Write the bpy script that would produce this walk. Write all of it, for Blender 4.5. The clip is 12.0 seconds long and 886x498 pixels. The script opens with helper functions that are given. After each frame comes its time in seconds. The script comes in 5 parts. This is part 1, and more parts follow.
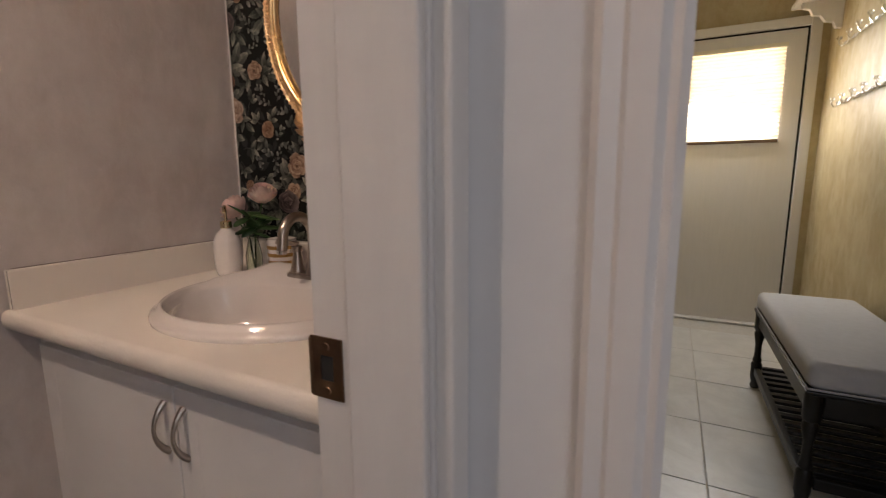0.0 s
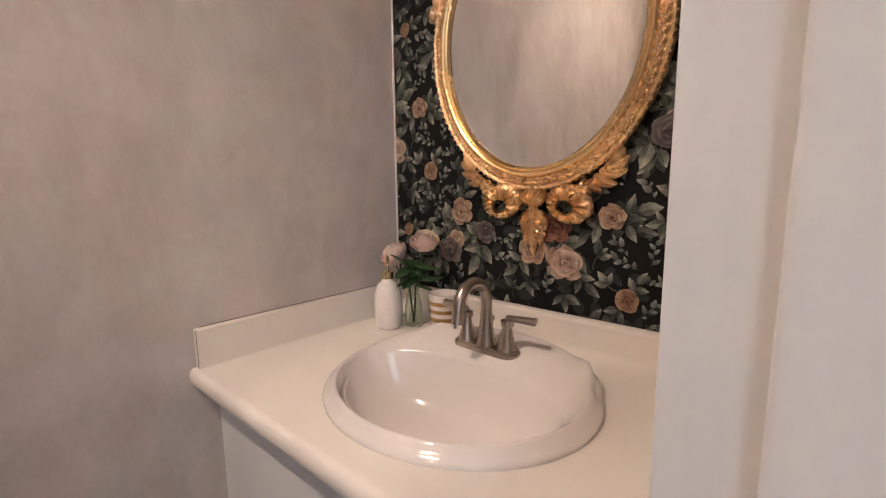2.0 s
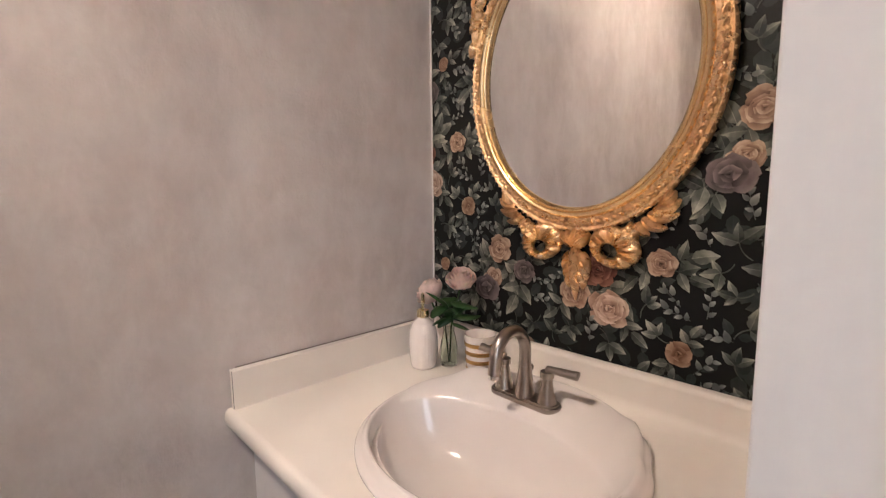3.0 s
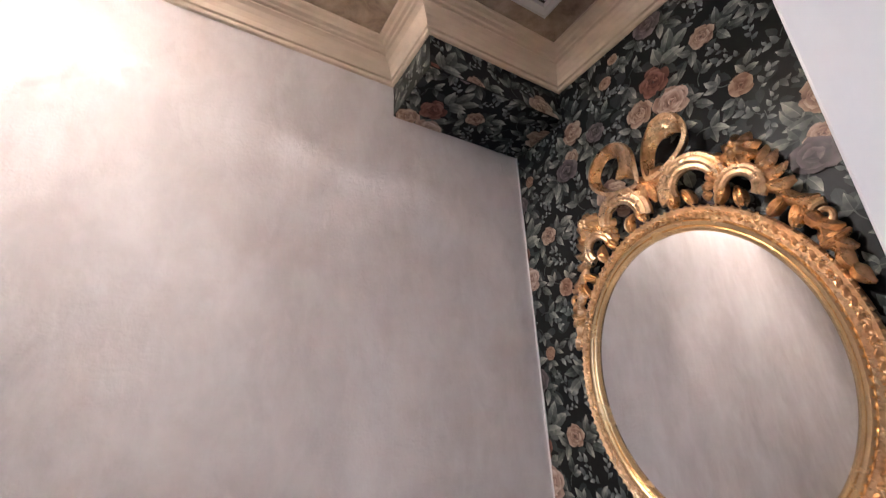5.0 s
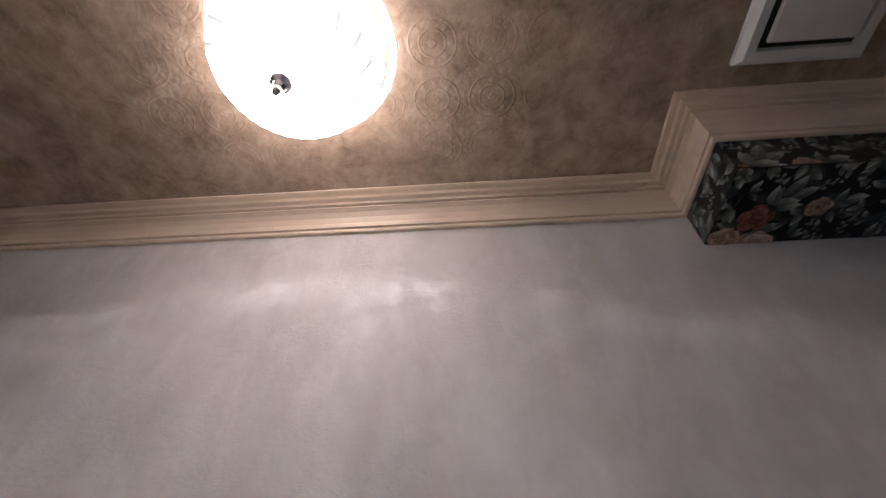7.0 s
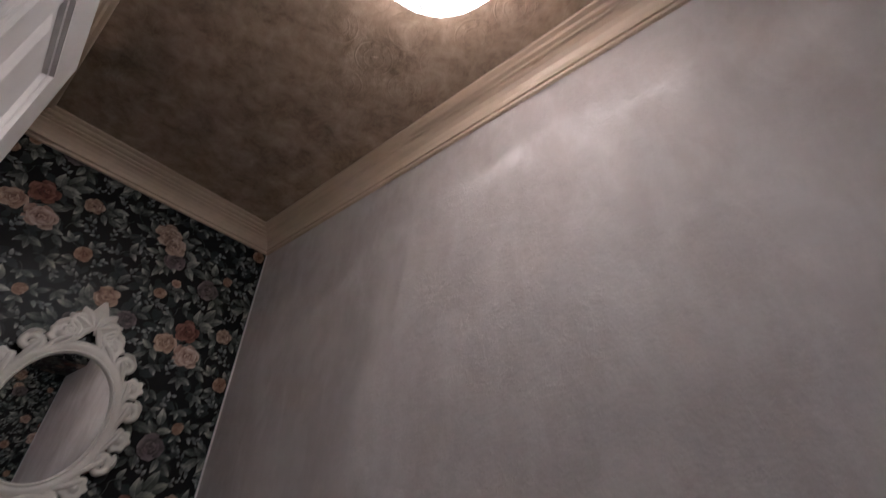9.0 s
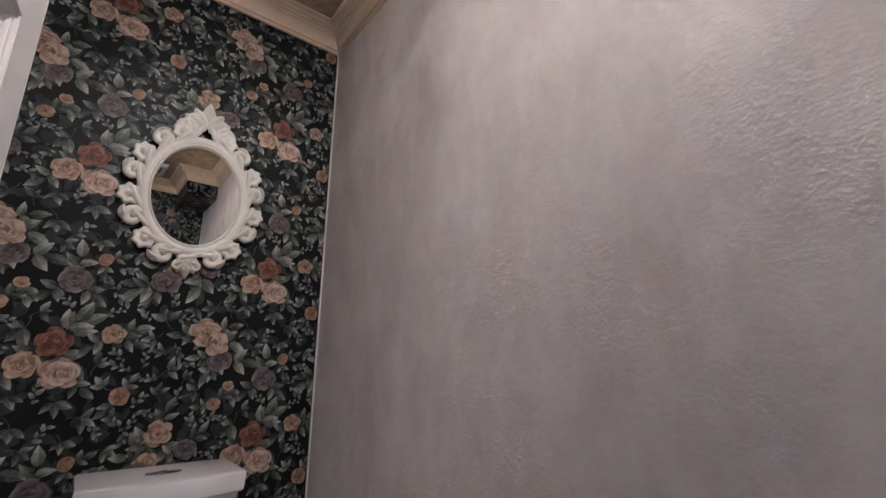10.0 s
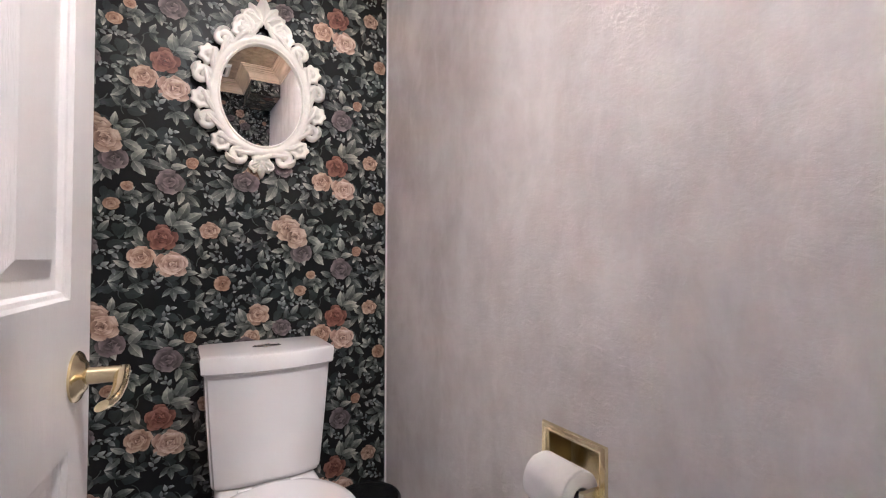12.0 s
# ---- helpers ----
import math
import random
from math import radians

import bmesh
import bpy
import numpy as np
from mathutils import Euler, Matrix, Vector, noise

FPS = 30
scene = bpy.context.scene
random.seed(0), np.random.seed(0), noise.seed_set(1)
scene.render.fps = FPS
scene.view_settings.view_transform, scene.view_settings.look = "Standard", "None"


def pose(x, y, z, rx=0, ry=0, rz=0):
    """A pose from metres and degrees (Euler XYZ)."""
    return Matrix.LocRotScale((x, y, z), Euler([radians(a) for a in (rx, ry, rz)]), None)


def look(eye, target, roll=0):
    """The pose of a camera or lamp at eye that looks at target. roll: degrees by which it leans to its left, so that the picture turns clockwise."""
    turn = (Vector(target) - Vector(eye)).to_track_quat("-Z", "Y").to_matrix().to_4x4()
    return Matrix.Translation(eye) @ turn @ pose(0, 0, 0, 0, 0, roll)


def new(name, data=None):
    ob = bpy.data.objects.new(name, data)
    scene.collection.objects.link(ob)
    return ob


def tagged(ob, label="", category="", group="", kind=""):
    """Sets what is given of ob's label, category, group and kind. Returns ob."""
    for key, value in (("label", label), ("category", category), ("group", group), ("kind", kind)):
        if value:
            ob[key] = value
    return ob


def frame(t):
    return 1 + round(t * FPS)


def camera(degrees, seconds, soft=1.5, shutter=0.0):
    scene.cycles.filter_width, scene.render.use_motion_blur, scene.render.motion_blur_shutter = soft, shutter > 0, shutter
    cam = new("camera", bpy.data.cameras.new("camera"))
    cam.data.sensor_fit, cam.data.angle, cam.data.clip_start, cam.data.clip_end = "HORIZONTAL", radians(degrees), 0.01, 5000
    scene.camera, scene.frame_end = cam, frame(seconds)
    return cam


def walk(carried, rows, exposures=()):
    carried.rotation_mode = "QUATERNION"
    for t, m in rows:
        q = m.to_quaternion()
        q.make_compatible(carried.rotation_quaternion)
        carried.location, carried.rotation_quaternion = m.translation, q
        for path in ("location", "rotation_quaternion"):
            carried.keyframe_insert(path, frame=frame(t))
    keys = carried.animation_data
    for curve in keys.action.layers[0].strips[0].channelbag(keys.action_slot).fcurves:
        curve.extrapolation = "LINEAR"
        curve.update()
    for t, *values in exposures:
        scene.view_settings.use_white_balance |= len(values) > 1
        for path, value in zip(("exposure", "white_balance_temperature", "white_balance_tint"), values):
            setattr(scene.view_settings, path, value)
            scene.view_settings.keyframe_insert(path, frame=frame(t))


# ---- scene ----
cam = camera(89.0, 12.0, soft=1.15, shutter=0.22)
PATH = [
    (0, (-0.964, -1.185, 1.088), (0.798, -0.293, 0.775), -0.4),
    (0.5, (-0.953, -1.087, 1.136), (0.741, -0.076, 0.813), -0.7),
    (1, (-0.928, -1.018, 1.17), (0.695, 0.106, 0.85), -0.7),
    (1.5, (-0.906, -0.981, 1.197), (0.638, 0.251, 0.884), -0.8),
    (2, (-0.897, -0.963, 1.205), (0.589, 0.341, 0.899), -0.6),
    (2.5, (-0.88, -0.954, 1.219), (0.556, 0.404, 0.914), -0.6),
    (2.7, (-0.875, -0.946, 1.236), (0.54, 0.436, 0.938), -0.6),
    (4.3, (-0.855, -0.931, 1.361), (0.267, 0.675, 1.76), -1.2),
    (4.5, (-0.858, -0.941, 1.376), (0.223, 0.673, 1.903), -1.4),
    (5, (-0.883, -0.949, 1.398), (0.091, 0.632, 2.176), -2.0),
    (5.5, (-0.898, -0.967, 1.427), (-0.149, 0.606, 2.437), -1.8),
    (6, (-0.935, -0.965, 1.438), (-0.458, 0.563, 2.651), -0.7),
    (6.5, (-0.989, -0.916, 1.482), (-0.766, 0.549, 2.825), -0.4),
    (7, (-1.013, -0.773, 1.463), (-1.114, 0.603, 2.911), 0.3),
    (7.2, (-1.027, -0.753, 1.467), (-1.275, 0.592, 2.926), 0.5),
    (8.8, (-1.071, -0.695, 1.346), (-2.05, 0.512, 2.605), 1.9),
    (9, (-1.063, -0.731, 1.309), (-2.128, 0.521, 2.448), 1.6),
    (9.5, (-1.091, -0.694, 1.177), (-2.412, 0.558, 2.007), 0.6),
    (10, (-1.089, -0.672, 1.078), (-2.606, 0.53, 1.584), 0.3),
    (10.5, (-1.07, -0.675, 1.079), (-2.722, 0.432, 1.296), 0.8),
    (11, (-1.078, -0.682, 1.074), (-2.781, 0.36, 1.189), 0.5),
    (11.5, (-1.075, -0.682, 1.076), (-2.793, 0.341, 1.143), 0.4),
    (12, (-1.075, -0.678, 1.081), (-2.801, 0.332, 1.117), 0.2),
]
walk(cam, [(t, look(e, a, r)) for t, e, a, r in PATH],
     exposures=[(0.0, 0.1, 7800, 20), (0.5, 0.2, 7800, 20), (1.0, 0.34, 7700, 18), (1.5, 0.58, 7400, 17), (2.7, 1.08, 6950, 15), (4.3, 1.06, 6000, 13), (5.0, 1.1, 5900, 13), (5.5, 0.8, 6000, 13),
                (6.0, 0.54, 5850, 12), (6.5, 0.2, 5650, 12), (7.2, -0.42, 5600, 12), (9.0, -0.7, 5600, 12), (9.5, -0.16, 5650, 12), (10.0, 0.56, 5620, 11), (10.5, 1.24, 5600, 11), (11.0, 1.48, 5600, 11), (12.0, 1.62, 5600, 11)])


# ---- world and light ----
world = bpy.data.worlds.new("sky")
scene.world = world
world.use_nodes = True
sky = world.node_tree.nodes.new("ShaderNodeTexSky")
sky.sky_type = "NISHITA"
sky.sun_disc = False
sky.sun_elevation, sky.sun_rotation = radians(40), radians(120)
world.node_tree.nodes["Background"].inputs[1].default_value = 0.1
world.node_tree.links.new(sky.outputs[0], world.node_tree.nodes["Background"].inputs[0])


def area_lamp(name, m, w, h, power, colour):
    data = bpy.data.lights.new(name, "AREA")
    data.shape, data.size, data.size_y, data.energy, data.color = "RECTANGLE", w, h, power, colour
    ob = new(name, data)
    ob.matrix_world = m
    return ob


LAMP = (-1.335, -0.446)  # ceiling lamp, in plan
bulb = bpy.data.lights.new("bulb", "POINT")
bulb.energy, bulb.color, bulb.shadow_soft_size = 76.0, (1.0, 0.88, 0.79), 0.0025
new("bulb_light", bulb).location = (LAMP[0], LAMP[1], 2.325)
area_lamp("mudroom_daylight", look((2.86, -1.48, 1.64), (0.6, -1.25, 0.2)), 0.5, 0.55, 15, (0.74, 0.88, 1.0))
# Hall daylight from an unseen opening, placed sideways to light the jambs
area_lamp("hall_daylight", look((-1.94, -2.15, 1.55), (0.0, -2.15, 1.35)), 0.8, 1.1, 5.8, (0.76, 0.86, 1.0))


# ---- materials ----
class Nodes:
    """A thin wrapper to wire a node material."""
    def __init__(self, name):
        self.mat = bpy.data.materials.new(name)
        self.mat.use_nodes = True
        self.tree = self.mat.node_tree
        self.bsdf = self.tree.nodes["Principled BSDF"]
        self.coord = self.tree.nodes.new("ShaderNodeTexCoord").outputs["Object"]

    def node(self, kind, **sockets):
        n = self.tree.nodes.new(kind)
        for key, value in sockets.items():
            self.put(n.inputs[int(key[1:]) if key[0] == "i" and key[1:].isdigit() else key.replace("_", " ")], value)
        return n

    def put(self, socket, value):
        if isinstance(value, bpy.types.NodeSocket):
            self.tree.links.new(value, socket)
        else:
            socket.default_value = value

    def noise(self, scale, detail=4.0, rough=0.55, stretch=None, warp=0.0):
        v = self.coord
        if stretch:
            n = self.node("ShaderNodeMapping", Vector=v)
            n.inputs["Scale"].default_value = stretch
            v = n.outputs[0]
        return self.node("ShaderNodeTexNoise", Vector=v, Scale=scale, Detail=detail, Roughness=rough, Distortion=warp).outputs["Fac"]

    def ramp(self, fac, *stops):
        n = self.node("ShaderNodeValToRGB", Fac=fac)
        el = n.color_ramp.elements
        while len(el) < len(stops):
            el.new(0.5)
        for e, (p, c) in zip(el, stops):
            e.position, e.color = p, (*c, 1) if len(c) == 3 else c
        return n.outputs["Color"]

    def mix(self, fac, a, b, mode="MIX"):
        n = self.tree.nodes.new("ShaderNodeMix")
        n.data_type, n.blend_type = "RGBA", mode
        for k, v in ((0, fac), (6, a), (7, b)):
            self.put(n.inputs[k], (*v, 1) if isinstance(v, tuple) and len(v) == 3 else v)
        return n.outputs[2]

    def math(self, op, a, b=0.0):
        n = self.tree.nodes.new("ShaderNodeMath")
        n.operation = op
        self.put(n.inputs[0], a), self.put(n.inputs[1], b)
        return n.outputs[0]

    def bump(self, height, strength, distance, normal=None):
        n = self.node("ShaderNodeBump", Height=height, Strength=strength, Distance=distance)
        if normal:
            self.put(n.inputs["Normal"], normal)
        return n.outputs[0]

    def done(self, colour, rough=0.5, metal=0.0, normal=None, **more):
        self.put(self.bsdf.inputs["Base Color"], (*colour, 1) if isinstance(colour, tuple) else colour)
        self.put(self.bsdf.inputs["Roughness"], rough)
        self.put(self.bsdf.inputs["Metallic"], metal)
        if normal:
            self.put(self.bsdf.inputs["Normal"], normal)
        for key, value in more.items():
            self.put(self.bsdf.inputs[key.replace("_", " ")], value)
        return self.mat


def shade(c, k):
    return tuple(min(1.0, v * k) for v in c)


def plain(name, colour, rough=0.5, metal=0.0, var=0.12, scale=14.0, bump=0.1, distance=0.001, stretch=None, **more):
    n = Nodes(name)
    a = n.noise(scale, 5, 0.6, stretch)
    b = n.noise(scale * 9, 3, 0.6, stretch)
    c = n.mix(n.math("MULTIPLY", b, 0.35), n.ramp(a, (0.3, shade(colour, 1 - var)), (0.7, shade(colour, 1 + var))), shade(colour, 1 - var * 0.6))
    r = n.math("MULTIPLY_ADD", a, 0.14)
    n.tree.nodes[-1].inputs[2].default_value = max(0.0, rough - 0.07)
    return n.done(c, r, metal, n.bump(b, bump, distance), **more)


def plaster(name, dark, mid, light, rough, metal, coarse):
    """Trowelled faux-finish plaster: cloudy colour, brushed vertical streaks, fine ridges."""
    n = Nodes(name)
    cloud = n.noise(3.4, 7, 0.66, (1, 1, 0.8), 0.2)
    streak = n.noise(10.0, 6, 0.68, (1.3, 1.3, 0.62), 0.35)
    ridge = n.noise(42.0, 4, 0.6, (1, 1, 0.55), 0.6)
    grit = n.noise(150.0, 3, 0.6)
    c = n.ramp(cloud, (0.30, dark), (0.52, mid), (0.74, light))
    c = n.mix(n.ramp(streak, (0.45, (0, 0, 0)), (0.72, (0.62, 0.62, 0.62))), c, light)
    c = n.mix(n.ramp(n.noise(9.0, 7, 0.74, (1, 1, 0.75), 0.5), (0.56, (0, 0, 0)), (0.74, (0.5, 0.5, 0.5))), c, dark)
    r = n.ramp(streak, (0.35, (rough + 0.14,) * 3), (0.66, (rough - 0.18,) * 3))
    trowel = n.noise(17.0, 6, 0.65, (0.7, 0.7, 1.5), 1.6)
    flake = n.ramp(n.noise(26.0, 7, 0.72, (1, 1, 0.8), 1.1), (0.50, (0, 0, 0)), (0.56, (1, 1, 1)))
    nor = n.bump(ridge, 0.46 * coarse, 0.0028, n.bump(grit, 0.5 * coarse, 0.0016, n.bump(trowel, 0.24 * coarse, 0.005, n.bump(flake, 0.22 * coarse, 0.0022))))
    return n.done(c, r, metal, nor)


grey_plaster = plaster("silver_grey_plaster", (0.50, 0.45, 0.435), (0.60, 0.55, 0.535), (0.70, 0.655, 0.64), 0.56, 0.03, 1.0)
gold_plaster = plaster("gold_plaster", (0.42, 0.315, 0.165), (0.53, 0.425, 0.25), (0.63, 0.54, 0.36), 0.5, 0.05, 0.6)
white_wall = plain("white_wall_paint", (0.74, 0.74, 0.75), 0.55, var=0.03, scale=5, bump=0.08)
trim_white = plain("white_trim_paint", (0.78, 0.75, 0.73), 0.36, var=0.03, scale=6, bump=0.06, stretch=(6, 6, 0.6))
door_white = plain("white_grained_door_paint", (0.80, 0.77, 0.75), 0.34, var=0.025, scale=9, bump=0.5, distance=0.0024, stretch=(7, 7, 0.7))
wallpaper_black = plain("black_wallpaper", (0.0062, 0.0063, 0.0066), 0.42, var=0.35, scale=9, bump=0.08, Specular_IOR_Level=0.12)
crown_wood = plain("cream_glazed_crown", (0.67, 0.53, 0.405), 0.42, var=0.07, scale=5, bump=0.06, stretch=(1.2, 6, 9))
laminate = plain("cream_laminate", (0.83, 0.78, 0.72), 0.33, var=0.025, scale=8, bump=0.03)
cabinet_white = plain("white_cabinet_paint", (0.76, 0.75, 0.75), 0.4, var=0.03, scale=6, bump=0.06)
porcelain = plain("white_porcelain", (0.82, 0.77, 0.74), 0.10, var=0.015, scale=5, bump=0.0, Coat_Weight=0.6)
toilet_china = plain("white_toilet_china", (0.79, 0.765, 0.755), 0.12, var=0.015, scale=5, bump=0.0, Coat_Weight=0.5)
nickel = plain("brushed_nickel", (0.42, 0.37, 0.33), 0.30, 1.0, var=0.06, scale=30, bump=0.05, stretch=(1, 1, 8))
chrome = plain("chrome", (0.8, 0.8, 0.8), 0.12, 1.0, var=0.03, scale=20, bump=0.0)
brass = plain("polished_brass", (0.80, 0.69, 0.45), 0.20, 1.0, var=0.08, scale=25, bump=0.02)
old_bronze = plain("dull_bronze", (0.22, 0.14, 0.09), 0.38, 1.0, var=0.2, scale=30, bump=0.05)
plastic_white = plain("white_plastic", (0.70, 0.68, 0.66), 0.42, var=0.03, scale=10, bump=0.03)
# Near-black colour that stands in for shade inside holes and gaps
gap_shade = plain("painted_gap_shade", (0.015, 0.014, 0.013), 0.8)
caulk = plain("grey_caulk", (0.22, 0.19, 0.17), 0.7)
paper = plain("toilet_paper", (0.84, 0.82, 0.82), 0.9, var=0.03, scale=60, bump=0.4)
black_gloss = plain("black_plastic", (0.012, 0.012, 0.013), 0.22, var=0.2)
cream_paint = plain("cream_carved_paint", (0.87, 0.83, 0.76), 0.42, var=0.06, scale=25, bump=0.12)
black_wood = plain("black_stained_wood", (0.010, 0.009, 0.009), 0.38, var=0.3, scale=12, bump=0.1, stretch=(1, 8, 8))
linen = plain("pale_grey_linen", (0.60, 0.61, 0.66), 0.92, var=0.05, scale=40, bump=0.5)
blind_fabric = plain("cream_pleated_blind", (0.86, 0.80, 0.66), 0.8, var=0.02, Transmission_Weight=0.0)
petal_pink = plain("pink_petal", (0.90, 0.66, 0.60), 0.6, var=0.14, scale=60, Subsurface_Weight=0.15)
leaf_green = plain("dark_green_leaf", (0.028, 0.075, 0.022), 0.45, var=0.3, scale=50)
stripe_gold = plain("gold_glaze", (0.50, 0.30, 0.12), 0.3, 0.8)


def gold_leaf():
    n = Nodes("antique_gold_leaf")
    wear = n.noise(38, 5, 0.65)
    carve = n.noise(75, 5, 0.7, None, 0.8)
    c = n.ramp(wear, (0.24, (0.42, 0.24, 0.125)), (0.42, (0.76, 0.50, 0.285)), (0.70, (0.98, 0.74, 0.48)))
    # Hollows of the carve bump are coloured darker, recess shade put into the gold
    c = n.mix(n.ramp(carve, (0.32, (0.5, 0.5, 0.5)), (0.46, (0, 0, 0))), c, (0.22, 0.12, 0.06))
    nor = n.bump(carve, 0.38, 0.0035, n.bump(n.noise(210, 4), 0.3, 0.0012))
    return n.done(c, n.ramp(wear, (0.3, (0.40,) * 3), (0.7, (0.20,) * 3)), 1.0, nor)


gold = gold_leaf()
gold_smooth = plain("burnished_gold", (0.86, 0.62, 0.34), 0.26, 1.0, var=0.12, scale=18, bump=0.05)


def ceiling_paper():
    """Brown embossed paper: rosettes in rings on a square grid, with mottled glaze."""
    n = Nodes("embossed_brown_ceiling")
    cell = n.node("ShaderNodeVectorMath", i0=n.coord)
    cell.operation = "SCALE"
    cell.inputs["Scale"].default_value = 1 / 0.125
    frac = n.node("ShaderNodeVectorMath", i0=cell.outputs[0])
    frac.operation = "FRACTION"
    sep = n.node("ShaderNodeSeparateXYZ", Vector=frac.outputs[0])
    x, y = n.math("SUBTRACT", sep.outputs[0], 0.5), n.math("SUBTRACT", sep.outputs[1], 0.5)
    x, y = n.math("ABSOLUTE", x), n.math("ABSOLUTE", y)
    d = n.math("SQRT", n.math("ADD", n.math("MULTIPLY", x, x), n.math("MULTIPLY", y, y)))
    ang = n.math("ARCTAN2", y, x)
    ring = n.ramp(d, (0.0, (1,) * 3), (0.05, (1,) * 3), (0.08, (0,) * 3), (0.20, (0,) * 3), (0.225, (1,) * 3), (0.25, (0,) * 3), (0.38, (0,) * 3), (0.405, (1,) * 3), (0.43, (0,) * 3))
    spread = n.math("MAXIMUM", n.math("COSINE", n.math("MULTIPLY", ang, 8.0)), 0.0)
    petal = n.math("MULTIPLY", spread, n.ramp(d, (0.24, (0,) * 3), (0.28, (1,) * 3), (0.33, (1,) * 3), (0.38, (0,) * 3)))
    leafs = n.math("MULTIPLY", n.math("MAXIMUM", n.math("SINE", n.math("MULTIPLY", ang, 12.0)), 0.0), n.ramp(d, (0.47, (0,) * 3), (0.53, (1,) * 3), (0.62, (1,) * 3), (0.68, (0,) * 3)))
    ridge = n.math("MULTIPLY", n.math("MAXIMUM", ring, n.math("MAXIMUM", petal, leafs)), n.ramp(n.noise(7, 4, 0.6), (0.36, (0.2,) * 3), (0.60, (1,) * 3)))
    mott = n.noise(15, 6, 0.65, None, 0.3)
    c = n.ramp(mott, (0.30, (0.17, 0.115, 0.076)), (0.5, (0.34, 0.245, 0.173)), (0.74, (0.51, 0.39, 0.285)))
    c = n.mix(n.math("MULTIPLY", ridge, 0.18), c, (0.48, 0.37, 0.28))
    nor = n.bump(ridge, 0.34, 0.0022, n.bump(n.noise(60, 5, 0.65, None, 0.4), 0.4, 0.0025, n.bump(n.noise(28, 5, 0.7, None, 2.2), 0.35, 0.004)))
    return n.done(c, 0.42, 0.15, nor)


ceiling_brown = ceiling_paper()


def print_ink(name, low, mid, high, across=0.0):
    """Satin printing ink. The print map holds a number for each petal or leaf and the place along it: dark at the base, pale at the lip."""
    n = Nodes(name)
    uv = n.node("ShaderNodeUVMap")
    uv.uv_map = "print"
    sep = n.node("ShaderNodeSeparateXYZ", Vector=uv.outputs[0])
    along = n.math("FRACT", sep.outputs[0])
    own = n.math("DIVIDE", n.math("FLOOR", sep.outputs[0]), 16.0)
    dab = n.noise(55, 4, 0.7)
    lip = n.math("POWER", along, 1.6)
    tone = n.math("ADD", n.math("MULTIPLY", lip, 0.62), n.math("ADD", n.math("MULTIPLY", own, 0.46), n.math("MULTIPLY", dab, 0.9)))
    tone = n.math("SUBTRACT", tone, 0.40)
    if across:
        tone = n.math("SUBTRACT", tone, n.math("MULTIPLY", n.math("LESS_THAN", sep.outputs[1], 0.0), across))
        vein = n.math("LESS_THAN", n.math("ABSOLUTE", sep.outputs[1]), 0.10)
        tone = n.math("ADD", tone, n.math("MULTIPLY", vein, 0.16))
    c = n.ramp(tone, (0.05, low), (0.48, mid), (0.95, high))
    c = n.mix(n.ramp(n.noise(220, 3, 0.7), (0.45, (0, 0, 0)), (0.8, (0.45, 0.45, 0.45))), c, low)
    return n.done(c, 0.44, 0.0, None, Specular_IOR_Level=0.2)


ink = {
    "leaf": print_ink("ink_sage_leaf", (0.013, 0.018, 0.016), (0.105, 0.113, 0.098), (0.40, 0.39, 0.33), 0.16),
    "sprig": print_ink("ink_pale_sprig", (0.045, 0.052, 0.050), (0.12, 0.13, 0.12), (0.33, 0.335, 0.31)),
    "shade": print_ink("ink_shadow_leaf", (0.009, 0.012, 0.012), (0.017, 0.023, 0.021), (0.034, 0.042, 0.039), 0.1),
    "pink": print_ink("ink_pink_rose", (0.085, 0.045, 0.032), (0.31, 0.205, 0.158), (0.60, 0.46, 0.375)),
    "peach": print_ink("ink_peach_rose", (0.070, 0.034, 0.022), (0.27, 0.168, 0.118), (0.52, 0.385, 0.29)),
    "big": print_ink("ink_tan_rose", (0.075, 0.041, 0.028), (0.28, 0.19, 0.14), (0.54, 0.41, 0.32)),
    "red": print_ink("ink_red_rose", (0.035, 0.011, 0.008), (0.125, 0.046, 0.032), (0.26, 0.125, 0.09)),
    "dusty": print_ink("ink_mauve_rose", (0.022, 0.017, 0.017), (0.082, 0.064, 0.065), (0.20, 0.158, 0.154)),
    "small": print_ink("ink_orange_bud", (0.12, 0.055, 0.03), (0.25, 0.145, 0.092), (0.40, 0.27, 0.19)),
}


def mirror_glass():
    n = Nodes("mirror_silver")
    return n.done(n.ramp(n.noise(4, 3), (0.3, (0.86, 0.86, 0.85)), (0.7, (0.9, 0.9, 0.89))), 0.012, 1.0)


mirror_mat = mirror_glass()


def clear_glass(name, tint, rough=0.02):
    n = Nodes(name)
    return n.done(n.ramp(n.noise(20, 2), (0.3, tint), (0.7, shade(tint, 1.02))), rough, 0.0, None, Transmission_Weight=1.0, IOR=1.45)


vase_glass = clear_glass("green_vase_glass", (0.86, 0.93, 0.86))


